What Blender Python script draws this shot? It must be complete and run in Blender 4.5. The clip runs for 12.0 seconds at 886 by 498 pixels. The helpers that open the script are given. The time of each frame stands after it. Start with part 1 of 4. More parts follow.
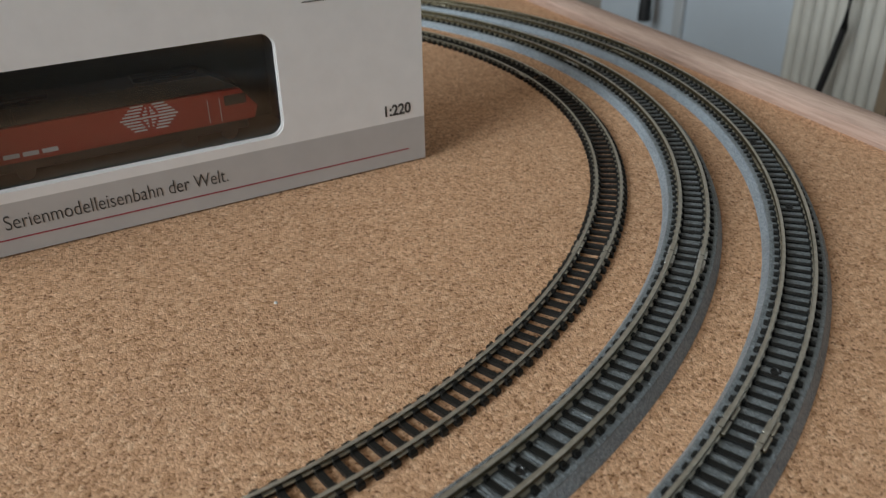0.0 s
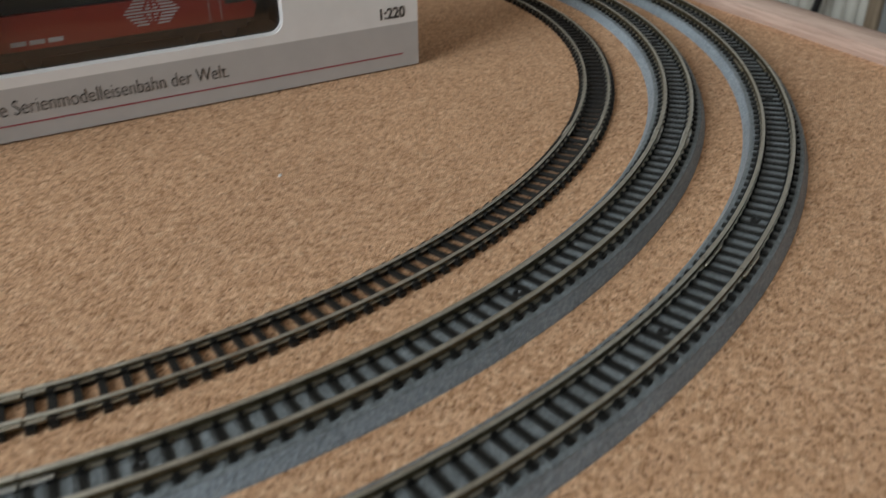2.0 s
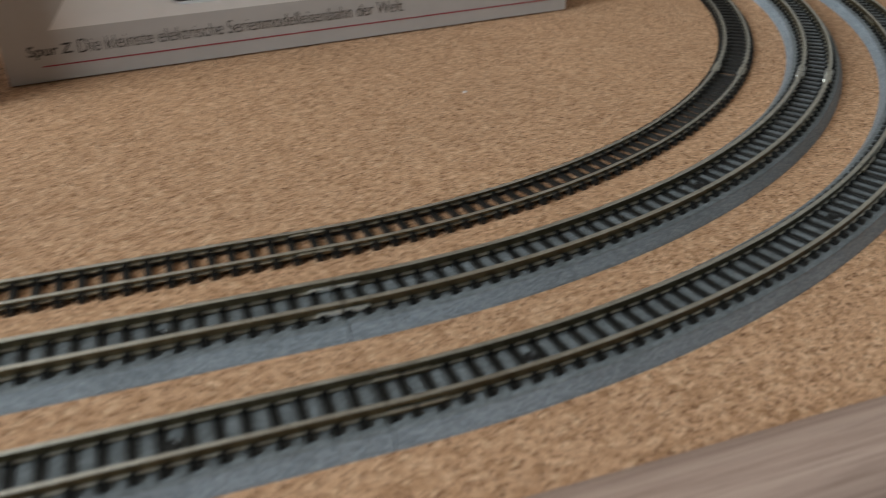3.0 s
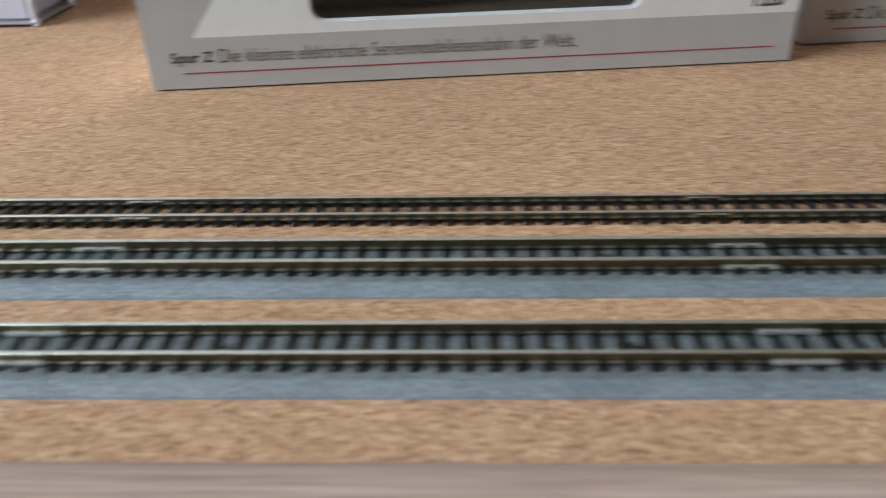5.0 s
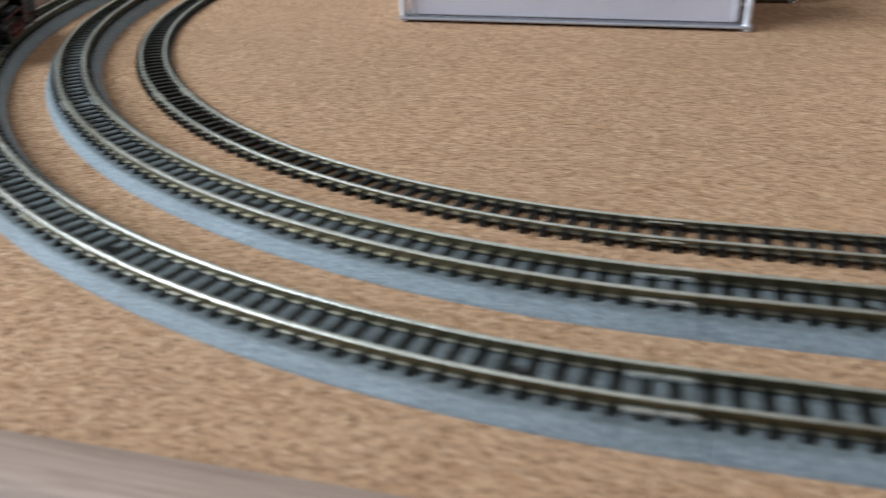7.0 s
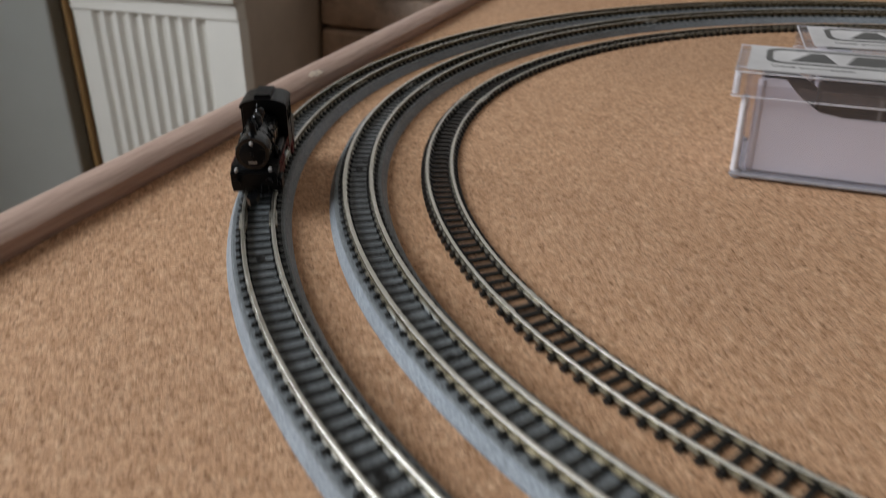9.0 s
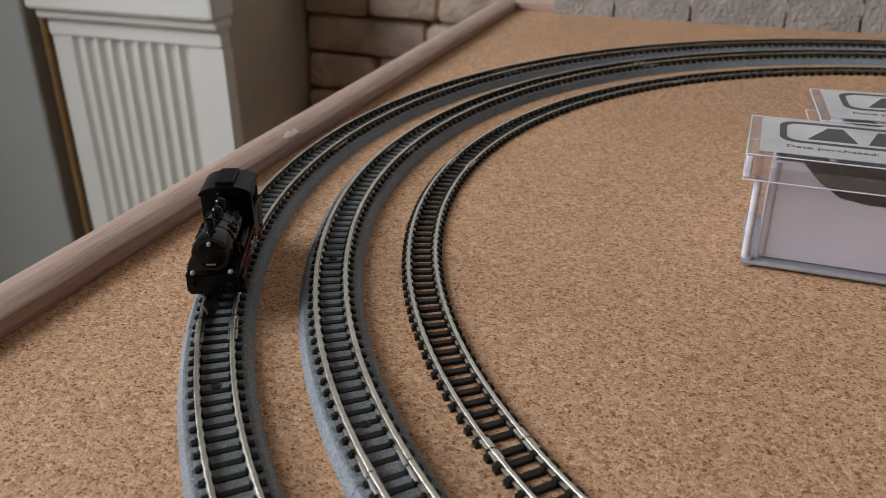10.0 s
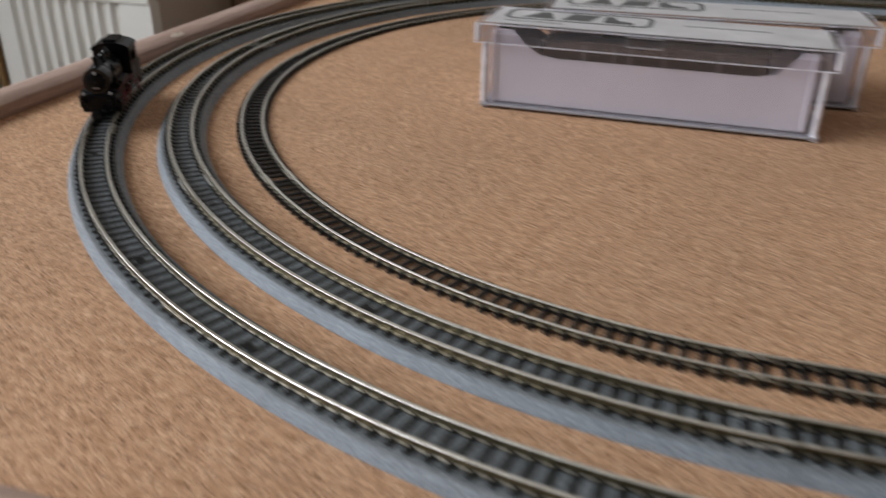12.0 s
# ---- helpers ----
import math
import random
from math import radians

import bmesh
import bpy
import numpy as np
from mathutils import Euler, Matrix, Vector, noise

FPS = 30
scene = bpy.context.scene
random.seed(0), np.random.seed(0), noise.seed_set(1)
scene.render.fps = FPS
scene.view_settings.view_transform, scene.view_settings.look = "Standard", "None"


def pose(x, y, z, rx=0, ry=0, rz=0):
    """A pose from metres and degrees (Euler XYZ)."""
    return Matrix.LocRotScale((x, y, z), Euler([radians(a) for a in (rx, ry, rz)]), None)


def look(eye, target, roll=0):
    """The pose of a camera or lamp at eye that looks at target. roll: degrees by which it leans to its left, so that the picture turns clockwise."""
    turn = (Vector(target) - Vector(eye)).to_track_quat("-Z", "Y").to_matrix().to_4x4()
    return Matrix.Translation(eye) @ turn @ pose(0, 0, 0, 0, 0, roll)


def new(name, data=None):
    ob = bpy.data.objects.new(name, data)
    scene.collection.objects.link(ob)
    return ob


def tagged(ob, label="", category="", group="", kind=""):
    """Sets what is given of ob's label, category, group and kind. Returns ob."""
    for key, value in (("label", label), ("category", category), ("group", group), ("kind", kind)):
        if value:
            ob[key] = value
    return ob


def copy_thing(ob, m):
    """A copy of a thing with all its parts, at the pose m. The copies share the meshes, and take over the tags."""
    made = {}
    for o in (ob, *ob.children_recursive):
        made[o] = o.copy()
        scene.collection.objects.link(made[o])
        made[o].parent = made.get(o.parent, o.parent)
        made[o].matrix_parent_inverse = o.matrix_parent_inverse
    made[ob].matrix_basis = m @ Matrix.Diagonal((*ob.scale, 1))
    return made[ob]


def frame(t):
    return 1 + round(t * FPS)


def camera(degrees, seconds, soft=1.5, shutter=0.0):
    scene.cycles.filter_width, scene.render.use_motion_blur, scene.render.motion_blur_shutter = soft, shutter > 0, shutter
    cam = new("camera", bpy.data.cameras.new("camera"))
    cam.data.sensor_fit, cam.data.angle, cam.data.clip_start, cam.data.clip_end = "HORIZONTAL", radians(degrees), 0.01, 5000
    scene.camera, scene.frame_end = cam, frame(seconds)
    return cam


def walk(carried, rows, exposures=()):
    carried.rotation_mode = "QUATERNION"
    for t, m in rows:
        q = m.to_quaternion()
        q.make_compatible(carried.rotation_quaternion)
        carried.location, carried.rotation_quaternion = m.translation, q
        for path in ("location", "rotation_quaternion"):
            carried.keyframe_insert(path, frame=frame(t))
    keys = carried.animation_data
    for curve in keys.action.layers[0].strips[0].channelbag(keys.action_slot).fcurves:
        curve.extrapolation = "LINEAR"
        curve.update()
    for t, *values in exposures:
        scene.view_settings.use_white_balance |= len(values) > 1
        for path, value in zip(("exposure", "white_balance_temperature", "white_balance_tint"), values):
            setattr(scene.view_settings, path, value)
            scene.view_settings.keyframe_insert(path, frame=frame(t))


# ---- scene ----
cam = camera(56.61, 12.0, soft=0.6, shutter=0.5)
walk(cam, [
    (0, pose(0.0321, -0.2946, 0.1058, 60.82, 0.96, -23.04)),
    (0.5, pose(0.0319, -0.2987, 0.0998, 60.85, 1.07, -24.25)),
    (1, pose(0.0331, -0.2992, 0.0979, 60.44, 1.12, -25.01)),
    (1.5, pose(0.0326, -0.3009, 0.0934, 60.05, 0.88, -25.06)),
    (2, pose(0.0201, -0.3125, 0.0873, 59.54, 0.53, -24.19)),
    (2.5, pose(0.0034, -0.3208, 0.0829, 58.73, 0.26, -22.32)),
    (3, pose(-0.0224, -0.3331, 0.0842, 58.36, -0.34, -19.66)),
    (3.2, pose(-0.0341, -0.3373, 0.0863, 57.92, -0.78, -18.03)),
    (4.8, pose(-0.1482, -0.3439, 0.0785, 59.94, 1.44, -0.29)),
    (5, pose(-0.1676, -0.3435, 0.0770, 59.98, 1.21, 1.42)),
    (5.5, pose(-0.2131, -0.3431, 0.0747, 60.15, 1.33, 5.92)),
    (6, pose(-0.2597, -0.3332, 0.0677, 61.71, 0.70, 9.09)),
    (6.5, pose(-0.3053, -0.3301, 0.0676, 61.48, 0.24, 11.07)),
    (7, pose(-0.3531, -0.3321, 0.0716, 61.06, 1.99, 14.22)),
    (7.2, pose(-0.3706, -0.3272, 0.0686, 61.23, -0.08, 14.82)),
    (8.8, pose(-0.4324, -0.2996, 0.0834, 63.01, -0.11, 20.60)),
    (9, pose(-0.4433, -0.2855, 0.0907, 63.16, 0.17, 20.65)),
    (9.5, pose(-0.4519, -0.2682, 0.0943, 63.36, 0.46, 20.67)),
    (10, pose(-0.4512, -0.2559, 0.1019, 63.67, 0.23, 20.15)),
    (10.5, pose(-0.4448, -0.2554, 0.0987, 63.54, -0.22, 20.09)),
    (11, pose(-0.4369, -0.2749, 0.0936, 63.53, -0.56, 20.06)),
    (11.5, pose(-0.4180, -0.3076, 0.0948, 63.32, -1.24, 19.18)),
    (12, pose(-0.3688, -0.3417, 0.0943, 63.00, -0.81, 17.21)),
], exposures=[(0.0, -0.13, 7150, 12), (3.2, -0.20, 7200, 12), (5.0, 0.03, 6600, 9), (7.2, -0.36, 6550, 9), (8.8, -0.73, 7400, 18), (12.0, -0.67, 7350, 20)])
cam.data.dof.use_dof = True
cam.data.dof.focus_distance = 0.195
cam.data.dof.aperture_fstop = 29.0

# ---------------------------------------------------------------- light
world = bpy.data.worlds.new("sky")
scene.world = world
world.use_nodes = True
wn = world.node_tree.nodes
sky = wn.new("ShaderNodeTexSky")
sky.sky_type = "NISHITA"
sky.sun_disc = False
sky.sun_elevation = radians(35)
sky.sun_rotation = radians(200)
world.node_tree.links.new(sky.outputs[0], wn["Background"].inputs[0])
wn["Background"].inputs[1].default_value = 0.12


def area_light(name, m, sx, sy, power, colour):
    data = bpy.data.lights.new(name, "AREA")
    data.shape, data.size, data.size_y, data.energy, data.color = "RECTANGLE", sx, sy, power, colour
    ob = new(name, data)
    ob.matrix_world = m
    return ob


# daylight that comes in through the window of the west wall
area_light("window_daylight", look((-1.88, -0.74, 0.92), (-0.17, 0.0, 0.0)), 1.3, 1.0, 69.0, (0.74, 0.89, 1.0))
# weak warm fill added under the ceiling; no lamp is seen there
area_light("overhead_fill_light", look((-0.2, 0.1, 1.66), (-0.2, 0.1, 0.0)), 0.5, 0.5, 1.2, (1.0, 0.80, 0.58))

# ---------------------------------------------------------------- materials
class Nodes:
    """A small helper to write node trees."""

    def __init__(self, name):
        self.mat = bpy.data.materials.new(name)
        self.mat.use_nodes = True
        self.tree = self.mat.node_tree
        self.bsdf = self.tree.nodes["Principled BSDF"]
        self.coord = self.add("ShaderNodeTexCoord").outputs["Object"]

    def add(self, kind, **values):
        n = self.tree.nodes.new(kind)
        for k, v in values.items():
            n.inputs[k.replace("_", " ")].default_value = v
        return n

    def link(self, a, b):
        self.tree.links.new(a, b)

    def noise(self, scale, detail=3.0, rough=0.6, vec=None):
        n = self.add("ShaderNodeTexNoise", Scale=scale, Detail=detail, Roughness=rough)
        self.link(vec or self.coord, n.inputs["Vector"])
        return n.outputs["Fac"]

    def stretch(self, sx, sy, sz, vec=None):
        n = self.add("ShaderNodeMapping")
        n.inputs["Scale"].default_value = (sx, sy, sz)
        self.link(vec or self.coord, n.inputs["Vector"])
        return n.outputs[0]

    def ramp(self, fac, stops):
        n = self.tree.nodes.new("ShaderNodeValToRGB")
        e = n.color_ramp.elements
        while len(e) < len(stops):
            e.new(0.5)
        for i, (p, c) in enumerate(stops):
            e[i].position = p
            e[i].color = (*c, 1) if len(c) == 3 else c
        self.link(fac, n.inputs[0])
        return n.outputs[0]

    def mix(self, fac, a, b, mode="MIX"):
        n = self.tree.nodes.new("ShaderNodeMix")
        n.data_type, n.blend_type = "RGBA", mode
        for sock, v in ((n.inputs[0], fac), (n.inputs[6], a), (n.inputs[7], b)):
            if isinstance(v, (int, float)):
                sock.default_value = v
            elif isinstance(v, tuple):
                sock.default_value = (*v, 1)
            else:
                self.link(v, sock)
        return n.outputs[2]

    def colour(self, v):
        if isinstance(v, tuple):
            self.bsdf.inputs["Base Color"].default_value = (*v, 1)
        else:
            self.link(v, self.bsdf.inputs["Base Color"])

    def bump(self, height, distance, strength=1.0):
        n = self.add("ShaderNodeBump", Strength=strength, Distance=distance)
        self.link(height, n.inputs["Height"])
        self.link(n.outputs[0], self.bsdf.inputs["Normal"])

    def set(self, rough=0.5, metal=0.0, spec=0.5):
        self.bsdf.inputs["Roughness"].default_value = rough
        self.bsdf.inputs["Metallic"].default_value = metal
        self.bsdf.inputs["Specular IOR Level"].default_value = spec


def plain(name, colour, rough=0.5, metal=0.0, spec=0.5, vary=0.15, scale=300.0, bump=0.0):
    """Paint, plastic or card with slight mottling and fine relief."""
    n = Nodes(name)
    lo = tuple(c * (1 - vary) for c in colour)
    hi = tuple(min(1.0, c * (1 + vary)) for c in colour)
    f = n.noise(scale, 5.0)
    n.colour(n.ramp(f, [(0.3, lo), (0.7, hi)]))
    n.set(rough, metal, spec)
    if bump:
        n.bump(n.noise(scale * 6, 3.0), bump)
    return n.mat


def cork_material():
    n = Nodes("cork")
    warp = n.add("ShaderNodeTexNoise", Scale=700.0, Detail=2.0)
    n.link(n.coord, warp.inputs["Vector"])
    moved = n.add("ShaderNodeVectorMath")
    moved.operation = "MULTIPLY_ADD"
    n.link(warp.outputs["Color"], moved.inputs[0])
    moved.inputs[1].default_value = (0.0011, 0.0011, 0.0011)
    n.link(n.coord, moved.inputs[2])
    cells = n.add("ShaderNodeTexVoronoi", Scale=1150.0, Randomness=1.0)
    n.link(moved.outputs[0], cells.inputs["Vector"])
    sep = n.add("ShaderNodeSeparateColor")
    n.link(cells.outputs["Color"], sep.inputs[0])
    grain = n.ramp(sep.outputs[0], [(0.0, (0.41, 0.220, 0.117)), (0.15, (0.56, 0.318, 0.183)), (0.5, (0.655, 0.386, 0.234)), (0.85, (0.71, 0.430, 0.270)), (1.0, (0.80, 0.525, 0.340))])
    # dark pits and bark flecks between the granules
    edge = n.add("ShaderNodeTexVoronoi", Scale=1150.0, Randomness=1.0)
    edge.feature = "DISTANCE_TO_EDGE"
    n.link(moved.outputs[0], edge.inputs["Vector"])
    crack = n.ramp(edge.outputs["Distance"], [(0.0, (1, 1, 1)), (0.10, (0, 0, 0))])
    gate = n.ramp(n.noise(620.0, 3.0, 0.7), [(0.48, (0, 0, 0)), (0.62, (0.7, 0.7, 0.7))])
    c = n.mix(n.mix(1.0, crack, gate, "MULTIPLY"), grain, (0.13, 0.060, 0.028))
    fleck = n.add("ShaderNodeTexVoronoi", Scale=2100.0, Randomness=1.0)
    n.link(n.stretch(1.0, 1.5, 1.0, moved.outputs[0]), fleck.inputs["Vector"])
    sep2 = n.add("ShaderNodeSeparateColor")
    n.link(fleck.outputs["Color"], sep2.inputs[0])
    dark = n.ramp(sep2.outputs[1], [(0.0, (0.25, 0.18, 0.14)), (0.08, (0.32, 0.24, 0.19)), (0.13, (0.92, 0.90, 0.88)), (0.9, (1, 1, 1)), (1.0, (1.1, 1.1, 1.1))])
    c = n.mix(0.9, c, dark, "MULTIPLY")
    specks = n.ramp(n.noise(2300.0, 4.0, 0.8), [(0.335, (0.10, 0.07, 0.055)), (0.39, (1, 1, 1))])
    c = n.mix(0.92, c, specks, "MULTIPLY")
    large = n.ramp(n.noise(9.0, 3.0), [(0.3, (0.92, 0.92, 0.92)), (0.7, (1.06, 1.05, 1.03))])
    c = n.mix(1.0, c, large, "MULTIPLY")
    n.colour(c)
    n.set(0.82, 0.0, 0.25)
    n.bump(n.mix(0.5, edge.outputs["Distance"], n.noise(1500.0, 3.0)), 0.0006, 0.7)
    return n.mat


def wood_material(name, axis, lo, hi, rough=0.5, scale=1.0):
    """Wood with the grain along one axis."""
    n = Nodes(name)
    s = [420.0 * scale, 420.0 * scale, 420.0 * scale]
    s[axis] = 11.0 * scale
    v = n.stretch(*s)
    f = n.noise(1.0, 6.0, 0.65, v)
    fine = n.noise(5.0, 3.0, 0.6, v)
    c = n.ramp(f, [(0.25, lo), (0.55, tuple((a + b) / 2 for a, b in zip(lo, hi))), (0.8, hi)])
    c = n.mix(0.5, c, n.ramp(fine, [(0.38, (0.56, 0.53, 0.51)), (0.56, (1, 1, 1))]), "MULTIPLY")
    n.colour(c)
    n.set(rough, 0.0, 0.18)
    n.bump(fine, 0.0002, 0.5)
    return n.mat


def ballast_material():
    n = Nodes("moulded_ballast")
    stones = n.add("ShaderNodeTexVoronoi", Scale=2600.0)
    n.link(n.coord, stones.inputs["Vector"])
    sep = n.add("ShaderNodeSeparateColor")
    n.link(stones.outputs["Color"], sep.inputs[0])
    c = n.ramp(sep.outputs[0], [(0.0, (0.176, 0.208, 0.240)), (0.5, (0.254, 0.295, 0.332)), (1.0, (0.348, 0.398, 0.444))])
    c = n.mix(0.5, c, n.ramp(n.noise(60.0, 4.0), [(0.35, (0.70, 0.70, 0.69)), (0.65, (1, 1, 1))]), "MULTIPLY")
    # shade between the rails painted into the bed's crown, the slopes left paler
    high = n.add("ShaderNodeSeparateXYZ")
    n.link(n.coord, high.inputs[0])
    lift = n.add("ShaderNodeMapRange")
    lift.inputs[1].default_value, lift.inputs[2].default_value = 0.00245, 0.00290
    n.link(high.outputs[2], lift.inputs[0])
    shaded_crown = n.mix(1.0, c, n.ramp(n.noise(350.0, 4.0, 0.7), [(0.3, (0.54, 0.52, 0.49)), (0.7, (0.82, 0.79, 0.75))]), "MULTIPLY")
    c = n.mix(lift.outputs[0], c, shaded_crown)
    n.colour(c)
    n.set(0.42, 0.0, 0.5)
    n.bump(n.mix(0.5, stones.outputs["Distance"], n.noise(900.0, 4.0, 0.7)), 0.0006, 0.55)
    return n.mat


def metal_material(name, lo, hi, rough):
    n = Nodes(name)
    f = n.noise(700.0, 4.0)
    n.colour(n.ramp(f, [(0.3, lo), (0.7, hi)]))
    n.set(rough, 1.0, 0.5)
    r = n.ramp(n.noise(220.0, 3.0), [(0.3, (rough * 0.7,) * 3), (0.7, (rough * 1.4,) * 3)])
    n.link(r, n.bsdf.inputs["Roughness"])
    return n.mat


def rail_material():
    """Nickel rail: upward faces pale and smoother, upright faces darker and brown."""
    n = Nodes("brown_sided_nickel_rail")
    geo = n.tree.nodes.new("ShaderNodeNewGeometry")
    sep = n.add("ShaderNodeSeparateXYZ")
    n.link(geo.outputs["Normal"], sep.inputs[0])
    f = n.noise(700.0, 4.0)
    bright = n.ramp(f, [(0.3, (0.64, 0.61, 0.54)), (0.7, (0.84, 0.81, 0.73))])
    side_brown = n.ramp(n.noise(420.0, 5.0), [(0.3, (0.115, 0.092, 0.055)), (0.7, (0.24, 0.20, 0.125))])
    face_up = n.ramp(sep.outputs[2], [(0.15, (0, 0, 0)), (0.55, (1, 1, 1))])
    n.colour(n.mix(face_up, side_brown, bright))
    n.set(0.27, 1.0, 0.5)
    rough = n.ramp(n.noise(220.0, 3.0), [(0.3, (0.33,) * 3), (0.7, (0.50,) * 3)])
    n.link(n.mix(face_up, (0.5, 0.5, 0.5), rough), n.bsdf.inputs["Roughness"])
    return n.mat


def clear_material(name="clear_plastic", low=0.04, high=0.42, rough=0.06, haze=0.0):
    """Clear thin plastic: gloss over see-through, with a milky haze in it."""
    n = Nodes(name)
    t = n.tree
    out = t.nodes["Material Output"]
    tr = t.nodes.new("ShaderNodeBsdfTransparent")
    tr.inputs[0].default_value = (0.965, 0.96, 0.975, 1)
    gl = t.nodes.new("ShaderNodeBsdfGlossy")
    gl.inputs["Roughness"].default_value = rough
    lw = t.nodes.new("ShaderNodeLayerWeight")
    fr = t.nodes.new("ShaderNodeMapRange")
    pw = t.nodes.new("ShaderNodeMath")
    pw.operation = "POWER"
    pw.inputs[1].default_value = 4.0
    t.links.new(lw.outputs["Facing"], pw.inputs[0])
    t.links.new(pw.outputs[0], fr.inputs[0])
    fr.inputs[3].default_value, fr.inputs[4].default_value = low, high
    mx = t.nodes.new("ShaderNodeMixShader")
    t.links.new(fr.outputs[0], mx.inputs[0])
    milk = t.nodes.new("ShaderNodeBsdfDiffuse")
    milk.inputs[0].default_value = (0.80, 0.79, 0.84, 1)
    hz = t.nodes.new("ShaderNodeMixShader")
    hz.inputs[0].default_value = haze
    t.links.new(tr.outputs[0], hz.inputs[1])
    t.links.new(milk.outputs[0], hz.inputs[2])
    t.links.new(hz.outputs[0], mx.inputs[1])
    t.links.new(gl.outputs[0], mx.inputs[2])
    t.links.new(mx.outputs[0], out.inputs[0])
    t.nodes.remove(n.bsdf)
    return n.mat


CORK = cork_material()
FRAME_X = wood_material("frame_beech_long", 0, (0.41, 0.272, 0.220), (0.65, 0.475, 0.395), 0.55)
FRAME_Y = wood_material("frame_beech_short", 1, (0.41, 0.272, 0.220), (0.65, 0.475, 0.395), 0.55)
BALLAST = ballast_material()
SLEEPER = plain("sleeper_plastic", (0.011, 0.011, 0.0105), 0.40, spec=0.32, vary=0.3, scale=900.0, bump=0.0001)
SLEEPER_BROWN = plain("sleeper_brown_plastic", (0.012, 0.011, 0.010), 0.42, spec=0.35, vary=0.3, scale=900.0, bump=0.0001)
RAIL = rail_material()
JOINER = plain("bright_nickel_joiner", (0.88, 0.88, 0.85), 0.38, metal=0.85, vary=0.08, scale=900.0)
DARK = plain("dark_recess", (0.012, 0.012, 0.012), 0.4)
BLACK = plain("black_model_paint", (0.0032, 0.0036, 0.0042), 0.33, spec=0.2, vary=0.25, scale=500.0, bump=0.00006)
BLACK_GLOSS = plain("black_boiler_paint", (0.0034, 0.0038, 0.0045), 0.18, spec=0.4, vary=0.2, scale=500.0)
RED = plain("red_wheel_plastic", (0.18, 0.013, 0.010), 0.45, vary=0.2, scale=600.0)
LOCO_PRINT = plain("pale_grey_print", (0.20, 0.20, 0.20), 0.5, vary=0.1)
DARK_STEEL = metal_material("dark_tyre_metal", (0.10, 0.095, 0.09), (0.18, 0.17, 0.16), 0.45)
WHITE_LAMP = plain("white_lamp_paint", (0.46, 0.46, 0.46), 0.4, vary=0.03)
STEEL = metal_material("steel_rods", (0.3, 0.3, 0.3), (0.5, 0.5, 0.5), 0.35)
CARD_WHITE = plain("white_carton", (0.82, 0.79, 0.78), 0.55, vary=0.03, scale=120.0, bump=0.00003)
CARD_GREY = plain("grey_printed_carton", (0.49, 0.463, 0.452), 0.5, vary=0.04, scale=120.0, bump=0.00003)
CARD_EDGE = plain("carton_cut_edge", (0.80, 0.80, 0.80), 0.7, vary=0.05)
INK = plain("dark_grey_ink", (0.055, 0.052, 0.05), 0.5, vary=0.05)
INK_PINK = plain("pale_red_ink", (0.55, 0.20, 0.21), 0.5, vary=0.1, scale=900.0)
INK_RED = plain("red_ink", (0.36, 0.03, 0.05), 0.5, vary=0.05)
LAVENDER = plain("lavender_card", (0.75, 0.725, 0.775), 0.55, vary=0.04, scale=80.0)
LABEL = plain("white_label", (0.60, 0.585, 0.585), 0.45, vary=0.16, scale=55.0)
INK_LOGO = plain("charcoal_ink", (0.075, 0.075, 0.072), 0.5, vary=0.1)
CLEAR = clear_material(haze=0.03)
# opaque pale colour that paints highlights onto edges of clear plastic
EDGE_GLINT = plain("painted_edge_glint", (0.74, 0.73, 0.78), 0.15, vary=0.2, scale=200.0)
GREY_CLEAR = plain("smoky_clear_plastic", (0.34, 0.325, 0.345), 0.12, vary=0.1)
FILM = clear_material("window_film", 0.06, 0.5, 0.10)
TRAY = plain("olive_tray_card", (0.070, 0.082, 0.070), 0.6, vary=0.1, scale=90.0)
CHIP = plain("pale_bare_wood", (0.80, 0.68, 0.57), 0.7, vary=0.15, scale=400.0)
WAGON = plain("dark_brown_wagon", (0.030, 0.021, 0.017), 0.45, vary=0.3)
WAGON_EDGE = plain("pale_grey_wagon_bar", (0.20, 0.175, 0.16), 0.5, vary=0.3, scale=300.0)
LOCO_RED = plain("red_locomotive_paint", (0.36, 0.032, 0.020), 0.35, vary=0.06)
LOCO_GREY = plain("charcoal_locomotive_roof", (0.018, 0.024, 0.021), 0.5, vary=0.1)
WALL_WHITE = plain("white_wall_paint", (0.74, 0.73, 0.72), 0.8, vary=0.04, scale=8.0, bump=0.0004)
WALL_ROOM = plain("beige_wall_paint", (0.33, 0.29, 0.25), 0.85, vary=0.05, scale=6.0, bump=0.0004)
ROUGH_WHITE = plain("rough_white_stone", (0.36, 0.325, 0.30), 0.9, vary=0.22, scale=60.0, bump=0.002)
TRIM_WHITE = plain("cream_white_gloss_paint", (0.80, 0.78, 0.725), 0.4, vary=0.03, scale=12.0)
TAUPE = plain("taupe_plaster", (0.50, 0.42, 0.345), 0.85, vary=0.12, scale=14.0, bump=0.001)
DOOR_GREY = plain("blue_grey_door_paint", (0.53, 0.555, 0.53), 0.5, vary=0.05, scale=9.0)
PURPLE = plain("plum_fabric", (0.13, 0.11, 0.13), 0.9, vary=0.1, scale=60.0)
STONE = plain("brown_hearth_stone", (0.58, 0.44, 0.35), 0.85, vary=0.35, scale=22.0, bump=0.004)
DARK_WOOD = wood_material("dark_brown_post", 2, (0.05, 0.033, 0.022), (0.11, 0.075, 0.05), 0.5, 0.4)
